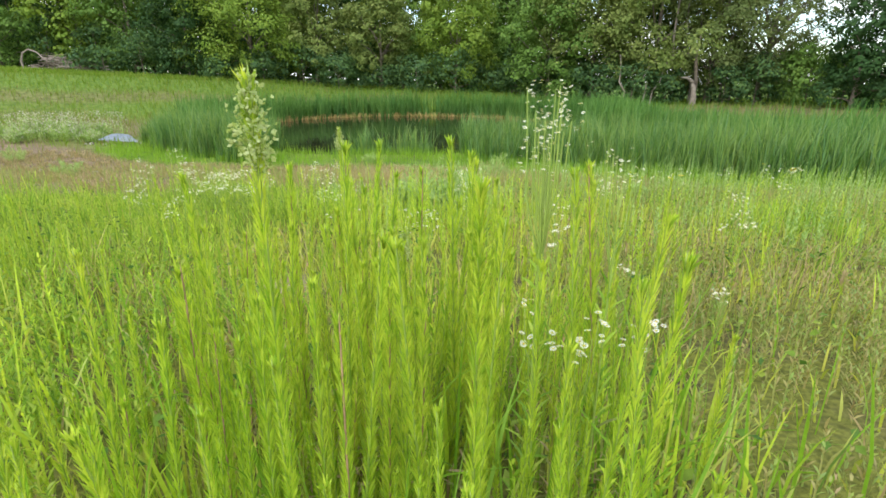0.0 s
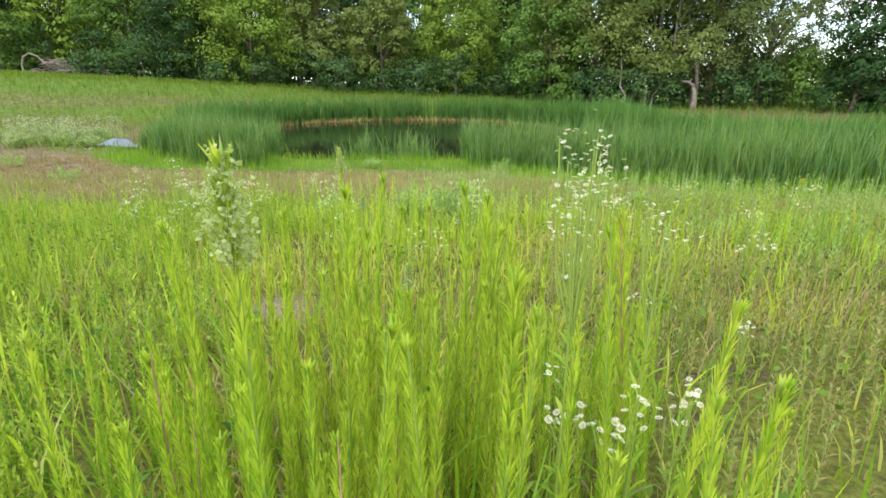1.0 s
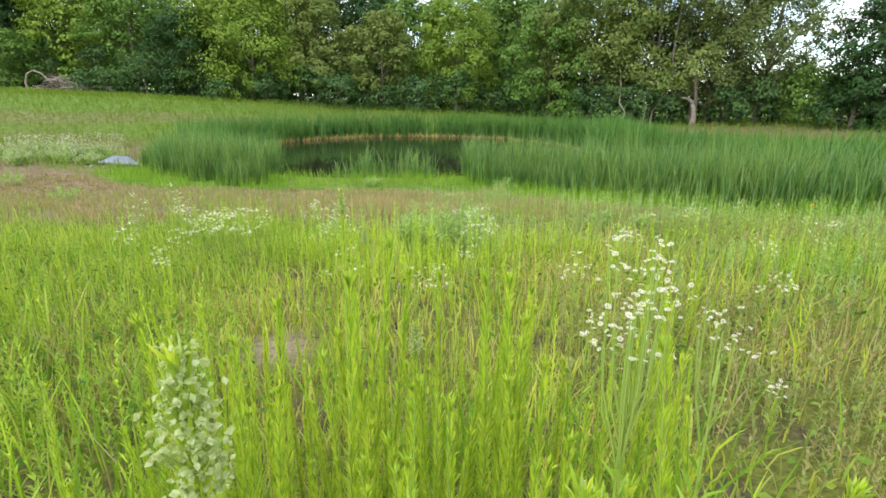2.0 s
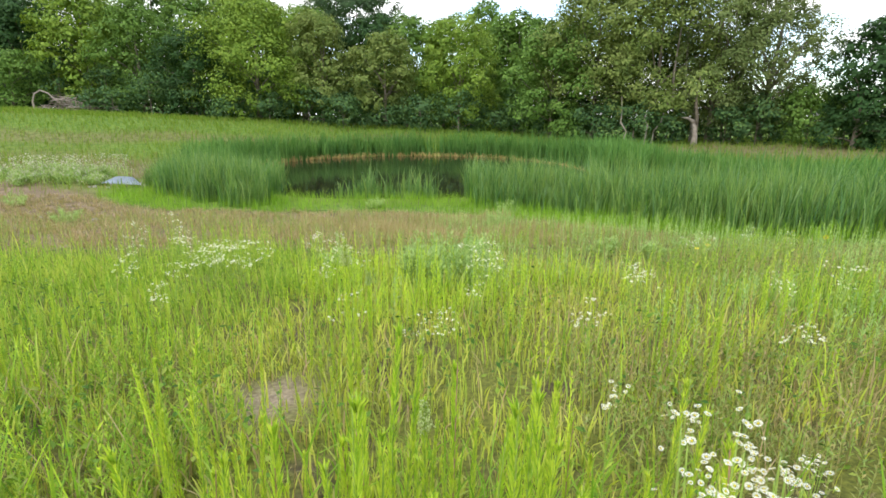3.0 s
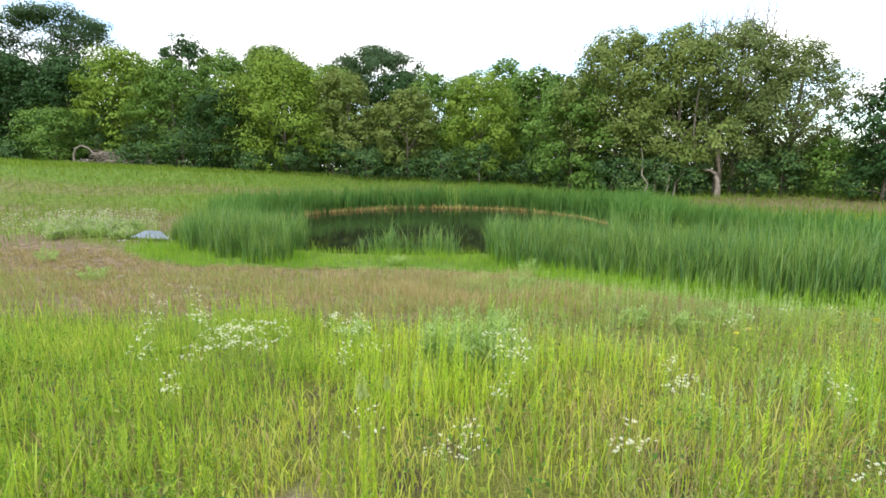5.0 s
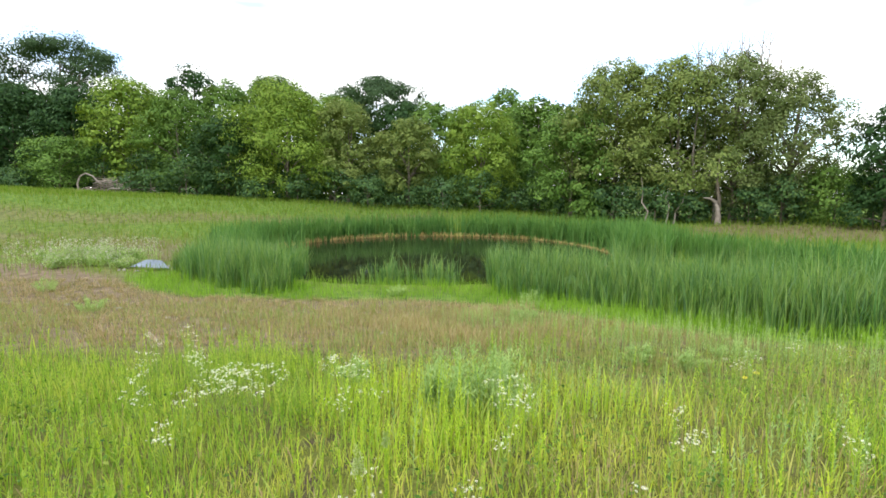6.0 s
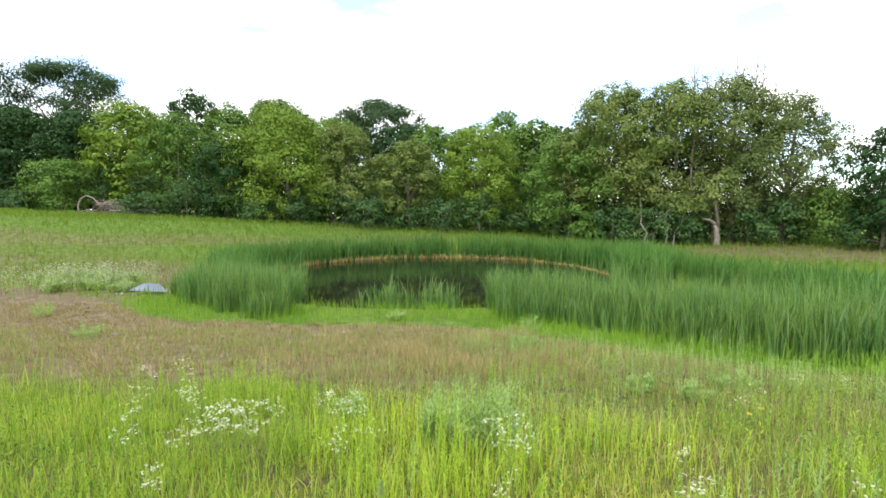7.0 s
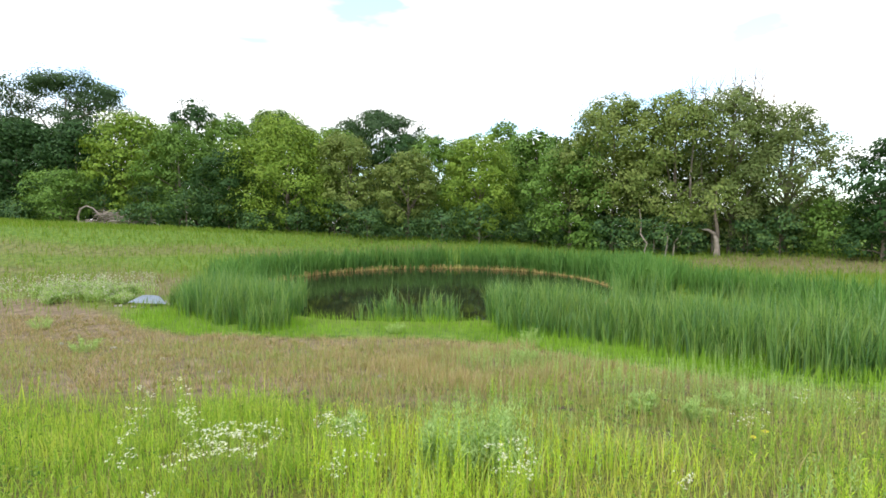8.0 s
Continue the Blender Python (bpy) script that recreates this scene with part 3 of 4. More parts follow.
def grow_tree(kind, x, y, top, wide, label, seed, leaves=17500, group="trees of the wood's edge", category="tree"):
    """Boughs on the crown's envelope, twig clumps on each bough's outer side, leaves round each clump."""
    r = np.random.default_rng(seed)
    z0 = float(height(x, y)) - 0.1
    tall = top - z0
    tree = empty(kind_name(kind), x, y, z0, label, category, group)
    sparse = kind in ("oak", "willow")
    behind = y > 70
    size_by = float(np.clip(tall * wide / 140, 0.35, 1.6))
    leaves = int(leaves * size_by * (0.55 if behind else 1.0) * {"willow": 1.25, "oak": 1.7}.get(kind, 1.0))
    n_b = int({"oak": 30, "willow": 58, "shrub": 8}.get(kind, 30) * min(1.25, max(0.75, size_by)))
    # boughs
    lo = {"oak": 0.42, "willow": 0.12, "olive": 0.14}.get(kind, 0.03)
    f = lo + (0.93 - lo) * ((np.arange(n_b) + r.uniform(0, 1, n_b)) / n_b) ** 0.85
    th = np.arange(n_b) * 2.399 + r.normal(0, 0.35, n_b)
    br = wide * r.uniform(0.14, 0.24, n_b) * {"oak": 0.8, "willow": 0.72, "shrub": 1.4}.get(kind, 1.0)
    rad = np.maximum(0, crown_profile(f, kind) * wide / 2 * r.uniform(0.55, 1.08, n_b) - br * 0.55)
    rad[f > 0.86] *= 0.6
    bc = np.stack([rad * np.cos(th), rad * np.sin(th), np.minimum(f * tall * 1.05, tall * 1.03 - br * 0.7)], 1)
    flat = np.array([1.15, 1.15, {"oak": 0.6, "willow": 1.1}.get(kind, 0.85)])
    # clumps on the outer and upper side of each bough
    n_c = {"oak": 16, "willow": 15}.get(kind, 24)
    kb = np.repeat(np.arange(n_b), n_c)
    d = unit(r.normal(size=(len(kb), 3)) + np.stack([np.cos(th[kb]), np.sin(th[kb]), np.full(len(kb), 0.9)], 1) * 0.5)
    cc = bc[kb] + d * (br[kb] * r.uniform(0.6, 1.08, len(kb)))[:, None] * flat
    cr = br[kb] * r.uniform(0.24, 0.46, len(kb)) * (1.15 if sparse else 1.0)
    # leaves
    per = max(8, leaves // len(kb))
    kc = np.repeat(np.arange(len(kb)), per)
    e = unit(r.normal(size=(len(kc), 3)) + np.array([0, 0, 0.35]))
    pos = cc[kc] + e * (cr[kc] * r.uniform(0.2, 1.1, len(kc)) ** 0.6)[:, None] * np.array([1.15, 1.15, 0.8])
    if kind == "willow":
        pos[:, 2] -= 0.5 * np.abs(r.normal(0, 0.6, len(kc)))
    pos[:, 2] = np.clip(pos[:, 2], 0.1, None)
    nrm = e * 0.6 + d[kc] * 0.9 + np.array([0, 0, 0.3]) + r.normal(0, 0.25, (len(kc), 3))
    size = r.uniform(0.12, 0.27, len(kc)) * (1.4 if behind else 1.0) * (0.85 if sparse else 1.0) * (1 if wide > 4 else 0.7)
    mesh_part("crown", *leaf_cards(pos, nrm, size, 1.5), TREE_LEAVES[kind], tree)
    # trunk and limbs that reach into the boughs
    bend = r.normal(0, 0.03, 2) * tall
    spine = [np.array([bend[0] * (s ** 2), bend[1] * (s ** 2), s * tall * 0.86]) for s in np.linspace(0, 1, 7)]
    base_r = max(0.07, 0.019 * tall)
    mesh_part("trunk", *tube(spine, [base_r * (1.25 if i == 0 else 1 - 0.13 * i) for i in range(7)], 8), BARK, tree)
    order = np.argsort(-rad)[: (24 if sparse else 9)]
    for i in order:
        s = np.clip(f[i] * 0.72, 0.08, 0.8) * 6
        a = spine[int(s)] * (1 - s % 1) + spine[min(6, int(s) + 1)] * (s % 1)
        b = bc[i]
        mid1 = a * 0.66 + b * 0.34 + np.array([0, 0, 0.05 * tall]) * r.uniform(-0.4, 1)
        mid2 = a * 0.3 + b * 0.7 + r.normal(0, 0.025 * tall, 3)
        mesh_part("limb", *tube([a, mid1, mid2, b], [base_r * 0.42, base_r * 0.32, base_r * 0.2, base_r * 0.08], 5), BARK, tree)
    return tree


def kind_name(kind):
    return {"oak": "oak_tree", "willow": "thin_crowned_tree", "shrub": "shrub"}.get(kind, "broadleaf_tree")


LABELS = {
    "oak": "tall dark oak with an open crown above the wood",
    "dark": "dark green broadleaf tree in full leaf",
    "mid": "green broadleaf tree in full leaf at the wood's edge",
    "light": "rounded bright green tree in full leaf",
    "olive": "large olive-green tree with drooping leafy boughs",
    "willow": "half-bare olive tree with thin crown and dead limbs",
    "shrub": "dense blue-green shrub at the foot of the trees",
}
TREES = [
    (-65.4, 84, 27.3, 18.6, "oak"), (-64.9, 74, 17.2, 14.5, "dark"), (-57.2, 76, 17.0, 13.5, "dark"), (-77.8, 76, 19.8, 16.9, "dark"),
    (-52.8, 67, 9.1, 9.2, "mid"), (-46.1, 72, 17.3, 11.5, "light"), (-38.3, 70, 15.3, 10.5, "mid"), (-43.4, 84, 21.8, 9.5, "dark"),
    (-34.0, 77, 17.8, 10.8, "mid"), (-30.3, 67, 11.6, 9.5, "dark"), (-22.7, 68, 15.9, 14.7, "light"), (-31.4, 88, 21.2, 13.7, "oak"),
    (-14.7, 68, 13.6, 9.7, "olive"), (-13.2, 86, 20.5, 15.5, "oak"), (-6.4, 66, 11.0, 8.6, "olive"), (-4.5, 77, 15.3, 9.5, "mid"),
    (2.8, 67, 12.9, 10.6, "light"), (7.3, 84, 18.4, 7.5, "mid"), (11.4, 74, 15.0, 9.6, "mid"), (13.1, 61, 11.0, 9.8, "mid"),
    (17.8, 60, 16.2, 13.0, "olive"), (23.9, 58, 15.8, 12.0, "olive"), (29.6, 57, 16.4, 11.0, "willow"), (34.6, 56, 14.2, 10.4, "willow"),
    (82.1, 125, 8.0, 16.6, "dark"), (69.4, 120, 7.0, 18.6, "mid"), (94.0, 120, 7.0, 21.3, "mid"), (37.6, 53, 4.6, 8.0, "mid"),
    (37.6, 47, 9.4, 6.6, "dark"), (40.4, 46, 10.0, 8.1, "dark"), (46.2, 48, 11.5, 10.6, "dark"), (-20.0, 80, 16.5, 12.0, "mid"), (20.5, 72, 14.0, 12.0, "dark"),
    (1.0, 80, 14.6, 11.0, "mid"), (15.0, 80, 15.0, 11.0, "dark"), (9.0, 77, 14.0, 9.0, "mid"), (-50.0, 82, 17.5, 12.0, "dark"), (-62.0, 82, 17.0, 14.0, "dark"), (-72.0, 82, 17.5, 14.0, "dark"), (-26.0, 80, 17.0, 11.0, "dark"), (-8.5, 76, 14.6, 9.0, "dark"), (28.5, 66, 11.5, 12.0, "dark"),
]
for i, (tx, ty, top, wd, kd) in enumerate(TREES):
    grow_tree(kd, tx, ty, top, wd, LABELS[kd], 100 + i)
for i, sx in enumerate(np.arange(-71, 20, 4.6)):
    sy = 64.5 + 1.2 * math.sin(i * 2.3) - (0.22 * max(0, sx - 8))
    g = float(height(sx, sy))
    if -53 < sx < -40:
        continue
    grow_tree("shrub", sx, sy, g + 3.6 + 1.3 * math.sin(i * 1.7), 6.2, LABELS["shrub"], 300 + i, 5200, "shrubs under the trees", "shrub")
for i, (sx, sy, sh, sw) in enumerate(((17, 57.5, 3.6, 5), (21, 56, 4.2, 5), (24.5, 55.8, 3.4, 4.4), (30, 54.5, 4.0, 5), (33, 54, 4.6, 5.5), (39, 50, 4.0, 6), (43, 46.5, 4.6, 6), (35, 55, 3, 4), (-22, 71, 6, 8), (-12.5, 71, 6, 8), (-9, 70, 5, 7), (3, 71, 5, 8), (10, 68, 5, 7), (19, 60, 5, 7), (25, 60.5, 5.5, 7), (31, 60, 5, 7), (15, 62, 5, 6), (-41, 67, 5.5, 4.5), (-48, 68.5, 6.5, 5))):
    grow_tree("shrub", sx, sy, float(height(sx, sy)) + sh, sw, LABELS["shrub"], 340 + i, 5200, "shrubs under the trees", "shrub")


# loose dark leaves added behind the wood's edge: its shaded depth, closing sky gaps
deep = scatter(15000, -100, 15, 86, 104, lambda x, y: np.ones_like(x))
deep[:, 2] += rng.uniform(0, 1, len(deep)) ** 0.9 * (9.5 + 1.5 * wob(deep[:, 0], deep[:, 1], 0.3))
stuff("wood_shade_backing", leaf_cards(deep, rng.normal(size=(len(deep), 3)) + (0, -0.6, 0.3), rng.uniform(0.5, 0.9, len(deep)), 1.4), TREE_LEAVES["dark"], "loose dark green foliage added as the shaded depth of the wood", "woods")


# ---- dead wood ----
def twig(a, b, r0, r1, sag, seed, n=6):
    r = np.random.default_rng(seed)
    a, b = np.array(a, float), np.array(b, float)
    pts = [a + (b - a) * s + r.normal(0, sag, 3) * math.sin(math.pi * s) for s in np.linspace(0, 1, n)]
    return tube(pts, np.linspace(r0, r1, n), 6)


zb = float(height(26.6, 54))
snag = empty("dead_trunk", 26.6, 54, zb, "pale barkless dead trunk standing before the trees", "tree trunk")
mesh_part("trunk", *tube([(0, 0, -0.1), (0.05, 0, 0.9), (-0.1, 0, 1.8), (-0.3, 0.05, 2.3)], [0.34, 0.26, 0.22, 0.14], 9), PALEBARK, snag)
mesh_part("limb", *tube([(-0.25, 0, 2.3), (-0.9, -0.1, 2.7), (-1.5, 0, 2.75)], [0.2, 0.14, 0.05], 7), PALEBARK, snag, "short broken side limb")
mesh_part("upper_trunk", *tube([(0.1, 0.3, 0), (0.3, 0.5, 2.6), (0.1, 0.8, 4.8), (0.5, 1.2, 7.0)], [0.26, 0.2, 0.14, 0.06], 8), BARK, snag)
for i, (px, py, top, lx) in enumerate(((24.9, 56.5, 16.9, -0.6), (26.6, 57, 16.7, 0.3), (28.4, 57.5, 17.3, 0.5), (29.6, 57, 17.9, -0.4), (30.6, 57.5, 17.6, 0.7), (31.8, 57, 18.0, 0.8), (32.4, 56.8, 17.8, 0.5), (33.6, 56.5, 15.9, 1.0), (36.4, 56.5, 14.7, 1.6))):
    zb = float(height(px, py))
    dead = empty("bare_branch", px - lx, py, zb, "bare grey dead stem rising out of the tree crown", "branch", "dead stems in the thin trees")
    h = top - zb
    mesh_part("stem", *twig((0, 0, -0.1), (lx, 0, h + 1.0), 0.15, 0.035, 0.25, 500 + i, 9), PALEBARK, dead)
    for j in range(11):
        s = 0.64 + 0.035 * j
        a = (lx * s, 0, h * s)
        side = (-1) ** j * (0.5 + 0.12 * ((i + j) % 4))
        mesh_part("twig", *twig(a, (a[0] + side, 0.3 * math.sin(i + j), a[2] + 1.5), 0.05, 0.018, 0.06, 530 + 9 * i + j, 5), PALEBARK, dead)
for i, (px, pz, dx) in enumerate(((21.6, 3.2, 0.9), (22.4, 2.2, 1.3), (19.6, 2.4, -0.7))):
    zb = float(height(px, 54.6))
    dead = empty("leaning_dead_stem", px, 54.6, zb, "crooked pale dead stem leaning at the wood's edge", "branch", "dead stems at the wood's edge")
    mesh_part("stem", *twig((0, 0, -0.1), (dx, 0, pz + 2.4), 0.09, 0.03, 0.3, 560 + i, 8), PALEBARK, dead)

zb = float(height(-44, 64))
pile = empty("brush_pile", -44.0, 64, zb, "heap of grey dead branches at the edge of the field", "brush pile")
r = np.random.default_rng(11)
for i in range(120):
    a = r.uniform(0, 6.283)
    c = np.array([r.normal(0.2, 2.0), r.normal(0, 0.6), abs(r.normal(1.15, 0.6))])
    c[2] *= max(0.25, 1 - abs(c[0]) / 4)
    l = r.uniform(1.2, 3.2)
    d = np.array([math.cos(a), math.sin(a) * 0.6, r.normal(0, 0.16)]) * l / 2
    p, q = c - d, c + d
    p[2], q[2] = max(0.05, p[2]), max(0.05, q[2])
    mesh_part("branch", *twig(p, q, r.uniform(0.03, 0.1), 0.02, 0.1, 600 + i, 5), PALEBARK if i % 3 else BARK, pile)
hoop = empty("arched_log", -46.9, 63.6, float(height(-46.9, 63.6)), "pale bent trunk arching over the end of the brush heap", "log")
mesh_part("trunk", *tube([(-0.85 , 0, -0.1), (-1.0, 0, 1.1), (-0.65, 0, 2.0), (0.1, 0, 2.4), (0.9, 0.1, 2.1), (1.6, 0.2, 1.3), (2.4, 0.3, 0.6)], [0.11, 0.11, 0.10, 0.09, 0.085, 0.075, 0.04], 8), PALEBARK, hoop)

# ---- culvert apron and stones on the left shore ----
SHEET = rough_material("weathered_grey_steel", (0.22, 0.27, 0.35), (0.43, 0.50, 0.58), 3, 0.45, 0.15, 30)
zb = float(height(-14.35, 24.2))
apron = empty("culvert_apron", -14.35, 24.2, zb, "flared grey steel culvert apron lying in the grass", "culvert")
bm = bmesh.new()
rows = []
for i in range(9):
    s = i / 8
    row = []
    for j in range(9):
        u = j / 8 * 2 - 1
        wdt = 0.42 + 0.5 * s
        row.append(bm.verts.new((u * wdt, -1.3 * s + 0.4, 0.34 - 0.22 * s + 0.14 * (1 - u * u) * (1 - 0.6 * s) + 0.05 * abs(u))))
    rows.append(row)
for i in range(8):
    for j in range(8):
        bm.faces.new((rows[i][j], rows[i][j + 1], rows[i + 1][j + 1], rows[i + 1][j]))
bmesh.ops.solidify(bm, geom=bm.faces[:], thickness=0.03)
me = bpy.data.meshes.new("sheet")
bm.to_mesh(me)
bm.free()
me.materials.append(SHEET)
sh = new("sheet", me)
sh.parent = apron
sh.rotation_euler = (radians(8), radians(6), radians(24))
sh.scale = (0.85, 0.8, 0.3)
sh.location = (0, 0, 0.22)


def stone(x, y, size, seed):
    r = np.random.default_rng(seed)
    bm = bmesh.new()
    bmesh.ops.create_icosphere(bm, subdivisions=2, radius=1)
    k = r.normal(size=(5, 3))
    for v in bm.verts:
        p = np.array(v.co)
        s = 1 + 0.14 * math.sin(2.2 * p @ k[0] + 1) + 0.1 * math.sin(3.4 * p @ k[1])
        v.co = Vector(p * s * np.array([1.0, 0.8, 0.55]) * size)
    me = bpy.data.meshes.new("stone")
    bm.to_mesh(me)
    bm.free()
    me.materials.append(STONE)
    ob = new("stone", me)
    ob.location = (x, y, float(height(x, y)) + size * 0.3)
    ob.rotation_euler = (0, 0, r.uniform(0, 6.28))
    return tagged(ob, "rough pale field stone half sunk in the soil", "stone", "stones by the culvert" if y > 18 else "stones in the dry grass")


r = np.random.default_rng(21)
for i in range(12):
    a = r.uniform(0, 6.283)
    stone(-14.3 + 1.5 * math.cos(a) * r.uniform(0.5, 1.2), 24.1 + 0.9 * math.sin(a) * r.uniform(0.6, 1.2), r.uniform(0.07, 0.18), 700 + i)
for i, (sx, sy, ss) in enumerate(((-7.3, 13.4, 0.07), (-5.2, 12.0, 0.06), (-3.3, 12.6, 0.08), (-9.8, 15.2, 0.09), (-1.6, 11.6, 0.05), (-6.2, 14.6, 0.06), (-12.0, 16.0, 0.1))):
    stone(sx, sy, ss, 760 + i)


# ---- weeds ----
def weed_leaves(r, tall, count, lo, hi, length, wide, rise=0.75, lean=0.85, folds=(0.0, 0.5, 0.8), belly=(0.45, 1.0, 0.6)):
    s = np.linspace(lo, hi, count)
    ang = np.arange(count) * 2.4 + r.uniform(0, 6) + r.normal(0, 0.5, count)
    base = np.stack([0.003 * np.cos(ang), 0.003 * np.sin(ang), s * tall], 1)
    ln = length * (1.1 - 0.55 * s) * r.uniform(0.75, 1.2, count)
    up = np.clip(rise + 0.25 * s + r.normal(0, 0.15, count), 0.2, 1.1)
    return blades(base, ln * up, np.full(count, wide) * r.uniform(0.8, 1.2, count), ang, lean / up * (1 - 0.35 * s) * r.uniform(0.8, 1.2, count), 1.3, folds, belly)


def stem_tube(tall, r0, r1, wob_, r, n=6):
    k = r.normal(0, wob_, 2)
    return tube([(k[0] * s * s, k[1] * s * s, s * tall) for s in np.linspace(0, 1, n)], np.linspace(r0, r1, n), 5)


def horseweed(tall, seed, withered=False, flowering=False, name="horseweed_plant", label="leafy upright bright green horseweed stalk"):
    r = np.random.default_rng(seed)
    ob = empty(name, 0, 0, 0, label, "weed", "horseweed stalks in the meadow")
    mesh_part("stem", *stem_tube(tall, 0.0045, 0.0018, 0.004, r), BROWNSTEM if withered else STEM, ob)
    mesh_part("foliage", *weed_leaves(r, tall, int(420 * tall) + 30, 0.30 if withered else 0.05, 0.99, 0.054, 0.0034, 1.1, 0.42, (0.0, 0.5), (0.6, 1.0)), FRONT, ob)
    if withered:
        mesh_part("withered_foliage", *weed_leaves(r, tall, 16, 0.05, 0.34, 0.12, 0.011, 0.3, 1.0), DRY, ob, "curled straw-coloured lower leaves")
    tuft_n = 16
    base = np.zeros((tuft_n, 3))
    base[:, 2] = tall * 0.985
    mesh_part("tip", *blades(base, r.uniform(0.02, 0.04, tuft_n), np.full(tuft_n, 0.005), r.uniform(0, 6.28, tuft_n), r.uniform(0.1, 0.55, tuft_n), 1.2), FRONT, ob)["kind"] = "stuff"
    if flowering:
        for j in range(26):
            s = 1 - (0.115 / tall) * (1 - j / 25)
            ang = j * 2.4
            ln = 0.036 * (1.05 - 0.8 * j / 25)
            a = np.array([0, 0, tall * s])
            b = a + np.array([math.cos(ang) * ln * 0.75, math.sin(ang) * ln * 0.75, ln * 0.8])
            n = max(10, int(ln * 700))
            w = r.uniform(0.25, 1, n)[:, None]
            pts = a + (b - a) * w + r.normal(0, 0.0055, (n, 3))
            br = mesh_part("flower_branch", *tube([a, (a + b) / 2 + (0, 0, -0.005), b], [0.0015, 0.0012, 0.0008], 4), STEM, ob)
            mesh_part("bud_spray", *leaf_cards(np.repeat(pts, 2, 0), r.normal(size=(2 * n, 3)) + (0, 0, 0.4), r.uniform(0.0032, 0.0065, 2 * n), 1.3), BUD, br, "small pale green flower buds")["kind"] = "stuff"
    return ob


def flower_heads(r, centres, size):
    """White ray petals round each centre (separate narrow petals) and the yellow discs."""
    pet_v, pet_t, mid_v, mid_t = [], [], [], []
    for c in centres:
        tilt = Euler((r.normal(0, 0.35), r.normal(0, 0.35), r.uniform(0, 6))).to_matrix()
        tm = np.array(tilt)
        k = 14
        rad = size * r.uniform(0.75, 1.15)
        off = len(pet_v)
        for q in range(k):
            w = 2 * math.pi * q / k
            for rr, dw, dz in ((0.25, 0, 0), (1.0, -0.15, 0.12), (1.0, 0.15, 0.12)):
                pet_v.append(c + tm @ np.array([rad * rr * math.cos(w + dw), rad * rr * math.sin(w + dw), rad * dz]))
            pet_t.append((off + 3 * q, off + 3 * q + 1, off + 3 * q + 2))
        off = len(mid_v)
        for q in range(6):
            w = math.pi * q / 3
            mid_v.append(c + tm @ np.array([rad * 0.27 * math.cos(w), rad * 0.27 * math.sin(w), rad * 0.08]))
        mid_v.append(c + tm @ np.array([0, 0, rad * 0.3]))
        mid_t += [(off + q, off + (q + 1) % 6, off + 6) for q in range(6)]
    return (np.array(pet_v), np.array(pet_t)), (np.array(mid_v), np.array(mid_t))


def fleabane(tall, seed, spread=0.16, branches=8, heads=7, size=0.0075, crown=0.14, single=False):
    r = np.random.default_rng(seed)
    ob = empty("fleabane_plant", 0, 0, 0, "daisy fleabane with clusters of small white flowers", "wildflower", "white fleabane in the meadow")
    mesh_part("stem", *stem_tube(tall * 0.9, 0.004, 0.002, 0.004, r), STEM, ob)
    mesh_part("foliage", *weed_leaves(r, tall, int(34 * tall) + 6, 0.05, 0.72, 0.07, 0.008), GREEN, ob)
    for j in range(branches):
        s = max(0.3, 1 - (crown + r.uniform(0.05, 0.2)) / tall)
        ang = j * 2.4 + r.uniform(0, 0.5)
        out_ = spread * r.uniform(0.25, 1.0)
        a = np.array([0, 0, tall * s])
        b = np.array([math.cos(ang) * out_, math.sin(ang) * out_, tall - r.uniform(0, crown)])
        br = mesh_part("branch", *tube([a, a * 0.5 + b * 0.5 + np.array([0.3 * b[0], 0.3 * b[1], -0.02]), b], [0.002, 0.0017, 0.0012], 4), STEM, ob)
        cs = b + np.stack([r.normal(0, 0.017 if single else 0.026, heads), r.normal(0, 0.017 if single else 0.026, heads), r.normal(0.01, 0.012, heads)], 1)
        if single:
            for q in cs:
                pet, mid = flower_heads(r, [q], size)
                fl = mesh_part("flower", *join([pet, mid]), PETAL, br, "white daisy head with a yellow disc")
                fl.data.materials.append(YELLOW)
                ids = np.zeros(len(fl.data.polygons), np.int32)
                ids[len(pet[1]):] = 1
                fl.data.polygons.foreach_set("material_index", ids)
            continue
        pet, mid = flower_heads(r, cs, size)
        mesh_part("flower_spray", *pet, PETAL, br, "white ray petals")["kind"] = "stuff"
        mesh_part("disc_spray", *mid, YELLOW, br, "yellow flower discs")["kind"] = "stuff"
    return ob


def place(proto, x, y, scale, turn, lean=0.05):
    m = pose(x, y, float(height(x, y)) - 0.01, math.degrees(lean) * math.sin(turn * 3), math.degrees(lean) * math.cos(turn * 5), math.degrees(turn))
    return copy_thing(proto, m @ Matrix.Diagonal((scale, scale, scale, 1)))


def settle(proto, x, y, turn=0.0):
    proto.location = (x, y, float(height(x, y)) - 0.01)
    proto.rotation_euler = (0, 0, turn)


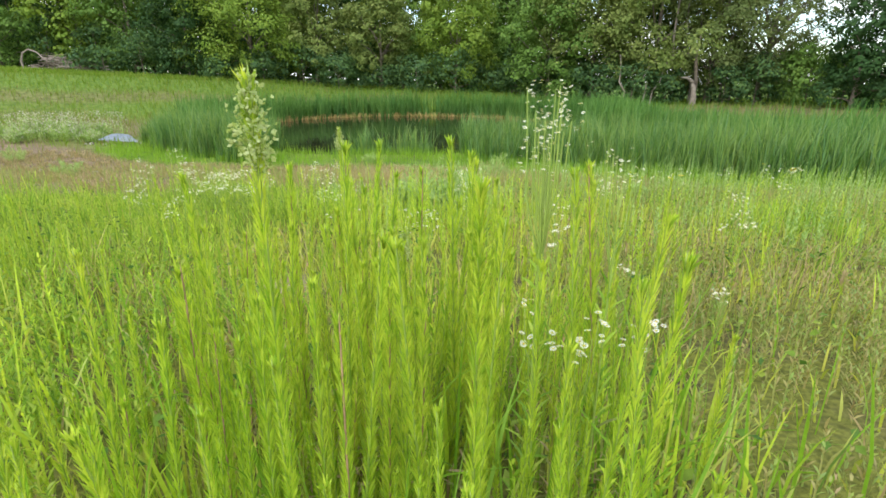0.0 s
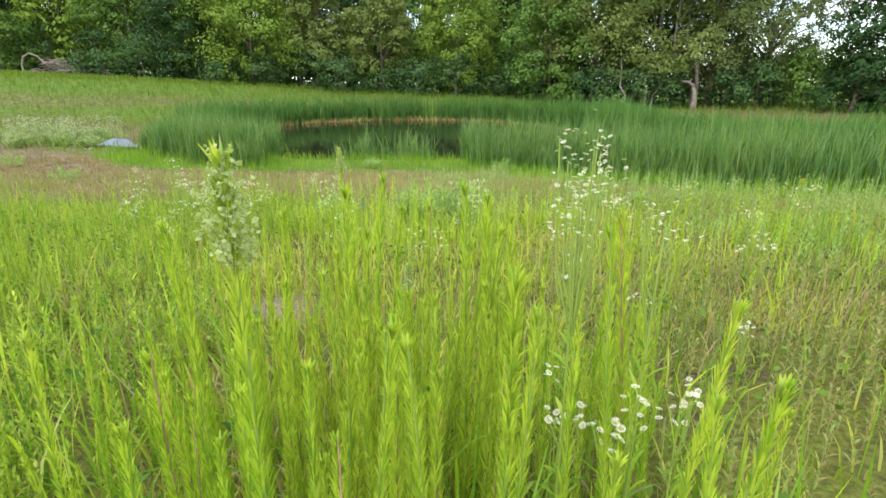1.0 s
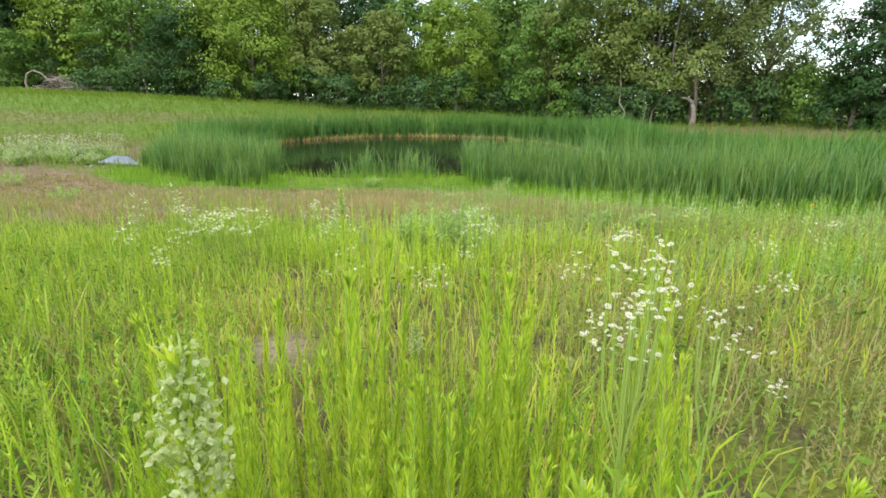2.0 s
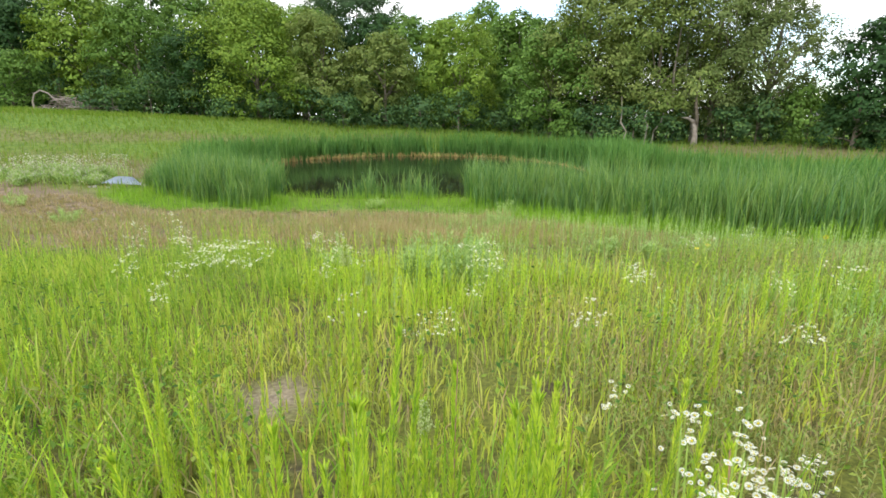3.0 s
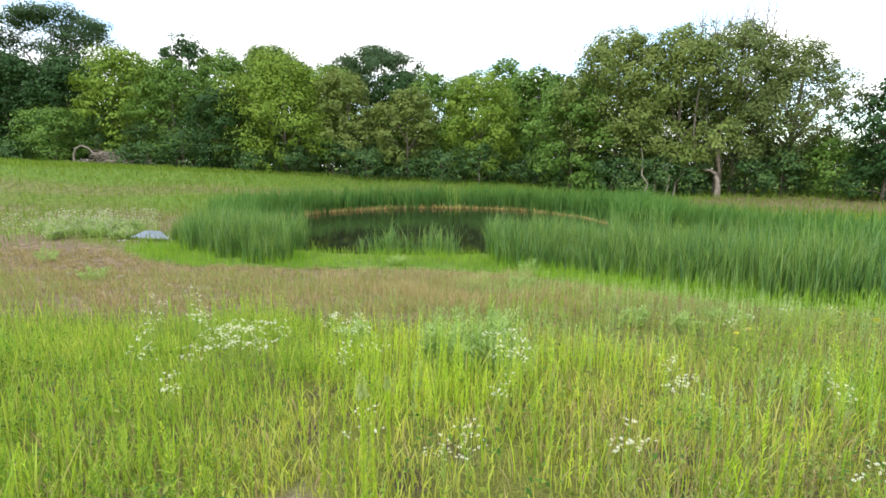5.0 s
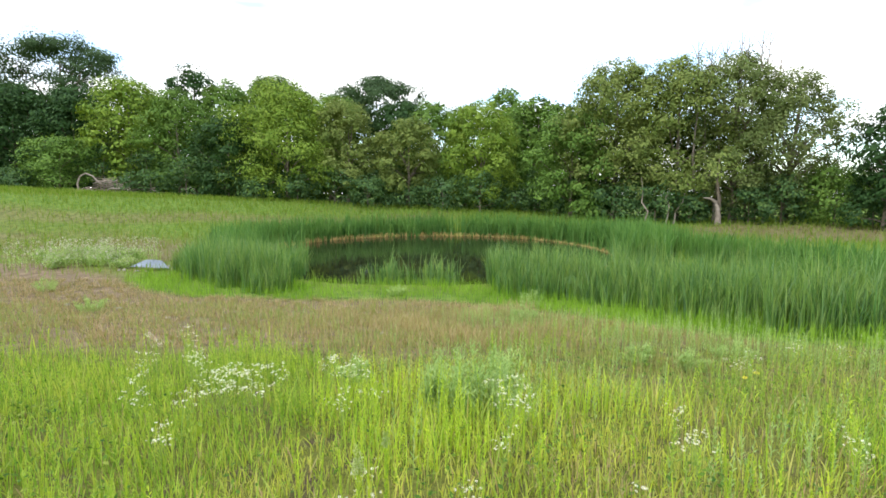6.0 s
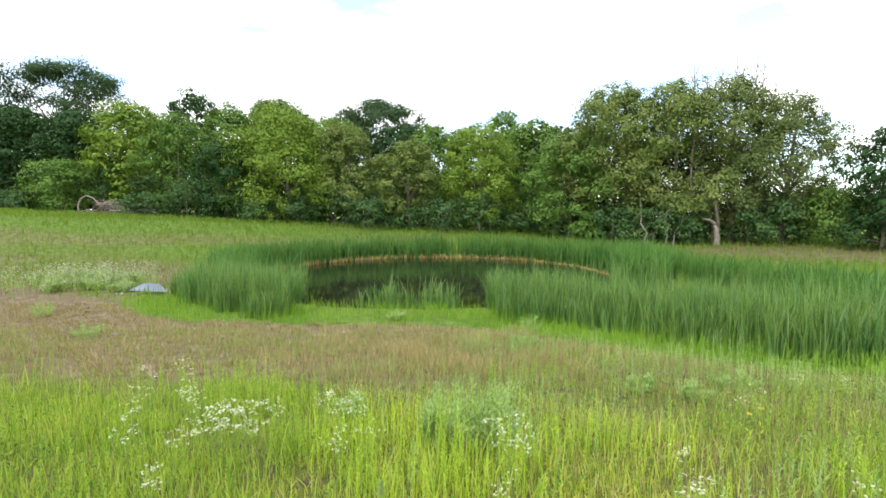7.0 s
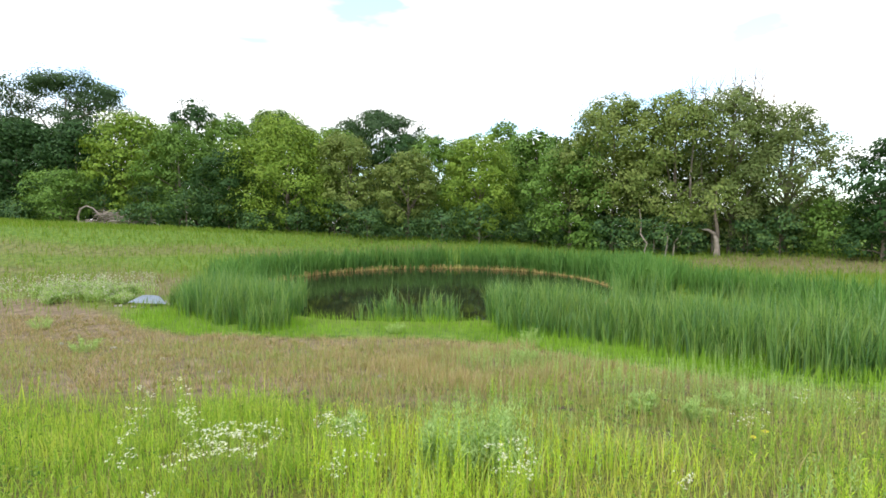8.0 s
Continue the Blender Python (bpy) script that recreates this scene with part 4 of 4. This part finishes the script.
# named white flowers: plan place and the height of their tops
r = np.random.default_rng(31)
FLOWERS = [(-3.22, 6.97, 0.36), (-2.95, 6.5, 0.22), (-2.6, 6.1, 0.24), (-2.09, 5.85, 0.25), (-1.95, 5.75, 0.27), (-2.3, 5.95, 0.2), (-3.3, 6.1, 0.12), (-3.0, 5.6, 0.1),
           (-2.28, 4.8, 0.16), (-1.1, 5.85, 0.33), (-0.95, 6.05, 0.28), (-0.75, 5.5, 0.26), (0.46, 5.2, 0.37), (0.62, 5.35, 0.33), (1.4, 4.02, 0.56), (1.55, 4.2, 0.5),
           (2.49, 3.62, 0.66), (2.67, 4.38, 0.34), (0.64, 2.29, 0.62), (-0.03, 3.5, 0.4), (0.1, 3.7, 0.36), (-0.46, 3.6, 0.5), (0.45, 1.22, 0.72), (0.37, 1.3, 0.72), (0.62, 1.32, 0.7),
           (1.05, 2.55, 0.4), (1.39, 2.3, 0.34), (0.9, 3.4, 0.5), (0.35, 4.5, 0.34), (3.4, 6.9, 0.1), (3.1, 6.6, 0.1), (4.6, 8.0, -0.05), (5.0, 7.6, 0.0), (-4.2, 4.6, 0.3), (2.0, 3.2, 0.5), (1.75, 5.0, 0.3)]
FLOWERS += [(-2.75, 6.3, 0.26), (-3.5, 6.6, 0.15), (-2.45, 5.5, 0.15), (-1.8, 6.1, 0.2), (-1.3, 6.2, 0.26), (-3.7, 7.1, 0.2), (-2.2, 5.6, 0.3), (-1.0, 5.4, 0.2)]
bushy = {3, 4, 12, 42}
for i, (px, py, top) in enumerate(FLOWERS):
    tall = max(0.3, top - float(height(px, py)))
    if py < 2.6:
        ob = fleabane(tall, 800 + i, 0.055, 4, 5, 0.0075, 0.1, True)
        settle(ob, px, py, r.uniform(0, 6.28))
        continue
    ob = fleabane(tall, 800 + i, 0.2 if i in bushy else 0.12, 17 if i in bushy else (9 if px < -0.8 else 7), 9 if i in bushy else 5, (0.0095 if px < -0.8 else 0.0085) if py > 3 else 0.0065, 0.24 if i in bushy else 0.18)
    settle(ob, px, py, r.uniform(0, 6.28))
tallest = fleabane(1.155, 860, 0.05, 17, 9, 0.0038, 0.15, True)
tagged(tallest, "tall fleabane crowned with many tiny white flowers", "wildflower")
settle(tallest, 0.35, 1.22, 0.4)
beside = fleabane(1.04, 861, 0.06, 7, 6, 0.004, 0.07, True)
settle(beside, 0.53, 1.33, 1.4)

# flowering horseweeds that stand above the rest
for i, (px, py, top, lab) in enumerate(((-0.08, 0.93, 1.187, "tall horseweed with a spire of pale buds"), (-0.344, 2.93, 0.954, "slender horseweed spire in bud"), (-0.40, 4.02, 0.5, "slender horseweed spire in bud"), (0.02, 2.2, 0.62, "slender horseweed spire in bud"))):
    ob = horseweed(top - float(height(px, py)), 880 + i, flowering=True, name="budding_horseweed", label=lab)
    settle(ob, px, py, 1.3 * i)

plume = horseweed(1.04, 890, label="tall horseweed with a thick bright green leafy plume")
settle(plume, 0.205, 0.95, 0.7)
tuft = np.array([[0.0, 0.0, z] for z in np.linspace(0.82, 1.03, 110)])
mesh_part("plume_foliage", *blades(tuft, np.full(110, 0.03), np.full(110, 0.0032), rng.uniform(0, 6.28, 110), rng.uniform(0.25, 0.7, 110), 1.3, (0.0, 0.5), (0.6, 1.0)), FRONT, plume)

protos = [horseweed(0.8 + 0.04 * i, 900 + i, withered=(i % 3 == 2)) for i in range(8)]
spots = []
r = np.random.default_rng(41)
while len(spots) < 165:
    px, py = r.uniform(-0.95, 0.75), r.uniform(0.8, 1.95)
    if r.random() < math.exp(-((px + 0.08) / (0.30 + 0.16 * py)) ** 2) and all((px - a) ** 2 + (py - b) ** 2 > 0.0012 for a, b, _ in spots):
        spots.append((px, py, min(r.uniform(0.55, 1.06), 0.8 + 0.25 * (py - 0.6)) * (1 - 0.35 * min(1, max(0, -px - 0.35) / 0.5))))
while len(spots) < 300:
    px, py = r.uniform(-3.2, 3.4), r.uniform(1.0, 4.2)
    if abs(px) < py + 1.0 and r.random() < 0.2 + 0.7 * float(lush_keep(px, py)) - 0.4 * (abs(px) > 1.0) and float(bare_zone(px, py)) < 0.1 and not (-0.3 < px < 1.3 and 2.4 < py < 4.3):
        spots.append((px, py, r.uniform(0.42, 0.78) if abs(px) < 0.9 or py > 3 else r.uniform(0.22, 0.46)))
for i, (px, py, sc) in enumerate(spots):
    p = protos[i % 8]
    if i < 8:
        settle(p, px, py, i)
        p.scale = (sc, sc, sc)
    else:
        place(p, px, py, sc / p.scale[0], r.uniform(0, 6.28), 0.1)


# the stand of stalks behind them, too many to count
def stalk_stand(pts, lo, hi, leaves, length, wide):
    n = len(pts)
    tall = rng.uniform(lo, hi, n) * (1 + 0.22 * wob(pts[:, 0], pts[:, 1], 1.3, 8.0))
    tip = rng.normal(0, 0.05, (n, 2)) * tall[:, None]
    k = np.repeat(np.arange(n), leaves)
    s = np.tile(np.linspace(0.1, 1.0, leaves), n)
    ang = np.tile(np.arange(leaves) * 2.4, n) + rng.uniform(0, 6.28, n)[k]
    base = pts[k] + np.stack([tip[k, 0] * s ** 2, tip[k, 1] * s ** 2, s * tall[k]], 1)
    ln = length * (1.1 - 0.5 * s) * rng.uniform(0.75, 1.25, len(k))
    lv = blades(base, ln * 0.85, np.full(len(k), wide), ang, (1.0 - 0.45 * s) * rng.uniform(0.7, 1.2, len(k)), 1.3, (0.0, 0.55), (0.55, 1.0))
    sv = blades(pts, tall, np.full(n, 0.007), np.arctan2(tip[:, 1], tip[:, 0]), np.hypot(tip[:, 0], tip[:, 1]) / tall, 2.0, (0.0, 0.5, 0.9), (1, 0.8, 0.5))
    return [lv, sv]


stand = scatter(11500, -12, 12, 1.0, 10.5, lambda x, y: np.clip(lush_keep(x, y) ** 2 * (1 - 0.85 * step(0.5, 0.9, np.abs(x + 0.1)) * step(3.4, 2.2, y)) * (0.3 + 0.7 * step(4.2, 5.2, y) + 0.35 * step(-0.4, -1.8, x)) * (1 - 0.8 * step(1.5, 0.3, np.hypot((x - 0.5) / 1.2, (y - 3.3) / 1.0))), 0, 1))
leafy = green_side(stand[:, 0], stand[:, 1])
stuff("horseweed_stand", stalk_stand(stand[~leafy], 0.2, 0.68, 30, 0.052, 0.0075), HORSE, "dense stand of narrow-leaved yellow-green weed stalks on the slope", "weeds")
stuff("leafy_weed_stand", stalk_stand(stand[leafy], 0.2, 0.62, 36, 0.058, 0.0085), GREEN, "dense leafy deep green weeds on the slope", "weeds")
brown = scatter(800, -7, 8, 1.2, 10.5, lambda x, y: 0.7 * step(0.1, 0.8, wob(x, y, 1.6, 6.0)) * in_view(x, y))
stuff("brown_stalks", stalk_stand(brown, 0.2, 0.5, 14, 0.035, 0.006), RUST, "thin brown withered stalks among the grass", "weeds")


DULL = leaf_material("dull_white_flowers", [(0.52, 0.50, 0.45), (0.42, 0.42, 0.33), (0.60, 0.57, 0.53)], 0.3, patch=1)


# ---- grey-green bushes, yellow flowers, weeds by the culvert ----
def sage(x, y, tall, wide, seed, leaf=1.0, stems=16, blooms=0):
    r = np.random.default_rng(seed)
    ob = empty("mugwort_bush", x, y, float(height(x, y)) - 0.01, "soft grey-green leafy weed bush", "bush", "grey-green weed bushes")
    for j in range(stems):
        a, d = r.uniform(0, 6.28), wide * math.sqrt(r.random()) * 0.5
        h = tall * r.uniform(0.65, 1.05) * (1 - 0.4 * (2 * d / wide) ** 2)
        st = mesh_part("stem", *tube([(d * 0.5 * math.cos(a), d * 0.5 * math.sin(a), 0), (d * 0.85 * math.cos(a), d * 0.85 * math.sin(a), h * 0.5), (d * math.cos(a), d * math.sin(a), h)], [0.004, 0.003, 0.001], 4), STEM, ob)
        n = 100
        s = r.uniform(0.12, 1, n)
        q = np.stack([d * (0.5 + 0.5 * s) * math.cos(a) + r.normal(0, 0.032 * leaf, n), d * (0.5 + 0.5 * s) * math.sin(a) + r.normal(0, 0.032 * leaf, n), h * s], 1)
        mesh_part("foliage", *blades(q, np.full(n, 0.05 * leaf), np.full(n, 0.011 * leaf), r.uniform(0, 6.28, n), r.uniform(0.3, 1.2, n), 1.3, (0.0, 0.55), (0.5, 1.0)), SAGE, st)
        if blooms:
            c = np.array([d * math.cos(a), d * math.sin(a), h]) + r.normal(0, 0.09, (blooms, 3))
            mesh_part("flower_spray", *leaf_cards(c, r.normal(size=(blooms, 3)) + (0, 0, 1), r.uniform(0.03, 0.07, blooms), 1.1), DULL, st, "dull white flower spray")["kind"] = "stuff"
    return ob


for i, (px, py, h, w) in enumerate(((-0.1, 6.75, 0.72, 0.5), (0.3, 6.6, 0.84, 0.5), (0.66, 6.9, 0.7, 0.45), (0.12, 6.3, 0.6, 0.45), (0.5, 6.35, 0.66, 0.45), (-0.25, 6.45, 0.55, 0.4), (-4.0, 4.55, 0.75, 0.7), (-4.4, 4.9, 0.8, 0.7), (3.6, 8.6, 0.4, 0.6), (2.9, 9.0, 0.35, 0.6), (-1.3, 7.4, 0.35, 0.5), (4.5, 9.3, 0.4, 0.7), (-10.2, 14.6, 0.5, 0.9), (1.6, 13.2, 0.55, 0.7), (2.2, 16.2, 0.6, 0.8), (-14.6, 18.4, 0.6, 1.0), (-2.1, 18.4, 0.4, 0.8))):
    sage(px, py, h, w, 1000 + i)

for i, (px, py, top) in enumerate(((2.8, 5.93, 0.165), (2.98, 6.05, 0.17), (4.15, 6.4, 0.25), (4.45, 6.3, 0.2))):
    r = np.random.default_rng(1050 + i)
    tall = top - float(height(px, py))
    ob = empty("yellow_daisy", px, py, float(height(px, py)) - 0.01, "yellow daisy on a thin green stem", "wildflower", "yellow daisies")
    mesh_part("stem", *stem_tube(tall, 0.003, 0.0015, 0.01, r), STEM, ob)
    mesh_part("foliage", *weed_leaves(r, tall, 14, 0.05, 0.7, 0.1, 0.012), HORSE, ob)
    pet, mid = flower_heads(r, [np.array([0, 0, tall])], 0.026)
    mesh_part("petals", *pet, YELLOW, ob)
    mesh_part("flower_centre", *mid, BROWNSTEM, ob)

for i, (px, py, h, w) in enumerate(((-21.3, 26.8, 0.75, 1.9), (-19.6, 25.6, 1.05, 1.6), (-18.3, 26.3, 1.15, 1.9), (-17.4, 24.9, 0.8, 1.7), (-16.4, 25.9, 0.9, 1.5), (-15.8, 24.5, 0.5, 1.3), (-18.9, 24.1, 0.55, 1.4))):
    bush = sage(px, py, h, w, 1030 + i, 2.6, 13, 22)
    tagged(bush, "grey-green weed bush topped with dull white flowers", "bush", "flowering bushes by the culvert")
weed_pts = scatter(1400, -25, -12, 20, 31, lambda x, y: np.exp(-(((x + 18.2) / 2.6) ** 2 + ((y - 25.3 - 0.25 * (x + 18)) / 1.7) ** 2)))
stuff("shore_weeds", stalk_stand(weed_pts, 0.45, 1.3, 22, 0.12, 0.024), SAGE, "grey-green flowering weeds heaped beside the culvert", "weeds")
tops = weed_pts[rng.integers(0, len(weed_pts), 1500)] + np.stack([rng.normal(0, 0.1, 1500), rng.normal(0, 0.1, 1500), rng.uniform(0.5, 1.3, 1500)], 1)
stuff("white_weed_flowers", leaf_cards(tops, rng.normal(size=(1500, 3)) + (0, 0, 1), rng.uniform(0.035, 0.075, 1500), 1.1), DULL, "dull white flower sprays on the weeds by the culvert", "wildflowers")
clumps = scatter(2600, -30, 40, 19, 62, lambda x, y: (pond_r(x, y) > 1.2) * step(0.3, 0.8, wob(x, y, 0.6, 9)) * 0.6 * in_view(x, y, 1.05, 3))
stuff("field_weeds", stalk_stand(clumps, 0.5, 1.0, 14, 0.2, 0.07), FIELD, "taller leafy weeds standing out of the field grass", "weeds")

herb = scatter(26000, -10, 10, 0.6, 9.5, lambda x, y: (0.15 + 0.85 * step(0.0, 0.6, wob(x, y, 2.1, 6.0) + 0.4 * wob(x, y, 5.3))) * (1 - bare_zone(x, y)) * in_view(x, y))
nh = len(herb)
herb = np.repeat(herb, 2, 0) + np.stack([rng.normal(0, 0.03, 2 * nh), rng.normal(0, 0.03, 2 * nh), rng.uniform(0.02, 0.22, 2 * nh)], 1)
HERB = leaf_material("low_broad_leaves", [(0.06, 0.14, 0.03), (0.12, 0.23, 0.04), (0.24, 0.36, 0.05), (0.32, 0.38, 0.08)], 0.4, patch=1.6)
stuff("low_broadleaf_weeds", leaf_cards(herb, rng.normal(0, 0.5, (2 * nh, 3)) + (0, 0, 1), rng.uniform(0.012, 0.034, 2 * nh), 1.9), HERB, "low broad-leaved weeds mixed through the meadow", "weeds")
tw = scatter(3200, -16, 8, 9.5, 17, lambda x, y: tan_zone(x, y) * (0.15 + 0.85 * step(0.2, 0.8, wob(x, y, 1.6, 3.3))) * in_view(x, y))
stuff("terrace_weeds", stalk_stand(tw, 0.06, 0.3, 12, 0.06, 0.012), MIXED, "small dull green weeds dotted over the dry terrace", "weeds")
sg = scatter(3600, -3, 11, 4.0, 14, lambda x, y: step(4.2, 7.0, y + 1.5 * step(1.2, 2.5, x)) * step(-0.3, 0.4, wob(x, y, 1.0, 2.2)) * step(-1.5, 1.0, x) * in_view(x, y))
stuff("grey_green_weeds", stalk_stand(sg, 0.25, 0.6, 20, 0.06, 0.011), SAGE, "soft grey-green weeds between meadow and terrace", "weeds")

front = scatter(9000, -1.6, 1.8, 0.7, 3.2, lambda x, y: (0.25 + 0.75 * step(-0.1, 0.6, wob(x, y, 3.7, 1.0))) * step(3.2, 1.6, y) * 0.6 * np.exp(-((x / 0.85) ** 2)))
stuff("arching_grass", sward(front, 0.25, 0.62, 0.0085, 0.75, 2.2), SHORE, "arching blue-green grass blades among the front weeds", "grass")
thatch = scatter(12000, -2.6, 3.4, 0.6, 4.6, lambda x, y: 0.5 * (0.3 + 0.7 * step(0.4, 1.4, np.abs(x))) * step(0.0, 0.6, wob(x, y, 2.6, 5.5)))
stuff("dry_thatch", sward(thatch, 0.10, 0.34, 0.006, 0.8), DRY, "dry straw-brown stalks and thatch between the weeds", "grass")
side = scatter(11000, -4.2, 4.6, 0.5, 4.6, lambda x, y: 0.55 * step(0.6, 1.1, np.abs(x)) * step(4.6, 3.4, y) * (1 - bare_zone(x, y)) * (0.25 + 0.75 * step(-0.35, 0.35, wob(x, y, 3.3, 2.5))) * in_view(x, y, 1.0, 0.9))
west = side[:, 0] < 0
stuff("side_weeds", stalk_stand(side[~west], 0.10, 0.34, 18, 0.042, 0.009), MIXED, "low bushy olive-green weeds beside the tall clump", "weeds")
stuff("bushy_green_weeds", stalk_stand(side[west], 0.12, 0.36, 22, 0.05, 0.009), GREEN, "low bushy green weeds beside the tall clump", "weeds")
dead = scatter(1800, 0.5, 5.0, 0.8, 5.0, lambda x, y: 0.6 * step(-0.1, 0.5, wob(x, y, 2.2, 9.0)) * in_view(x, y, 1.0, 0.9))
stuff("withered_stems", stalk_stand(dead, 0.15, 0.42, 12, 0.04, 0.007), DRY, "withered brown weed stems over dark soil", "weeds")


def tussocks(pts, blades_each, lo, hi, spread):
    n = len(pts)
    k = np.repeat(np.arange(n), blades_each)
    ang = rng.uniform(0, 6.283, len(k))
    d = spread * np.sqrt(rng.random(len(k))) * rng.uniform(0.5, 1.4, n)[k]
    base = pts[k] + np.stack([d * np.cos(ang), d * np.sin(ang), np.full(len(k), -0.01)], 1)
    tall = rng.uniform(lo, hi, len(k)) * rng.uniform(0.6, 1.3, n)[k]
    return blades(base, tall, rng.uniform(0.007, 0.014, len(k)), ang, rng.uniform(0.2, 1.1, len(k)), 1.6, (0.0, 0.55), (0.9, 1.0))


tus = scatter(5200, -18, 5, 9.6, 21, lambda x, y: tan_zone(x, y) * (0.25 + 0.75 * step(-0.2, 0.5, wob(x, y, 1.7, 4.4))) * in_view(x, y))
stuff("dry_tussocks", tussocks(tus, 16, 0.08, 0.22, 0.09), DRY, "small dry tufts of brown grass dotted over the terrace", "grass")
patch = scatter(2600, 0.5, 11, 6.4, 13, lambda x, y: step(0.1, 0.6, wob(x, y, 1.2, 8.5) + 0.5 * wob(x, y, 3.7)) * step(0.3, -0.8, y - sedge_line(x)) * in_view(x, y))
stuff("green_weed_patches", stalk_stand(patch, 0.15, 0.5, 20, 0.065, 0.010), GREEN, "patches of fresh green weeds between meadow and shore", "weeds")
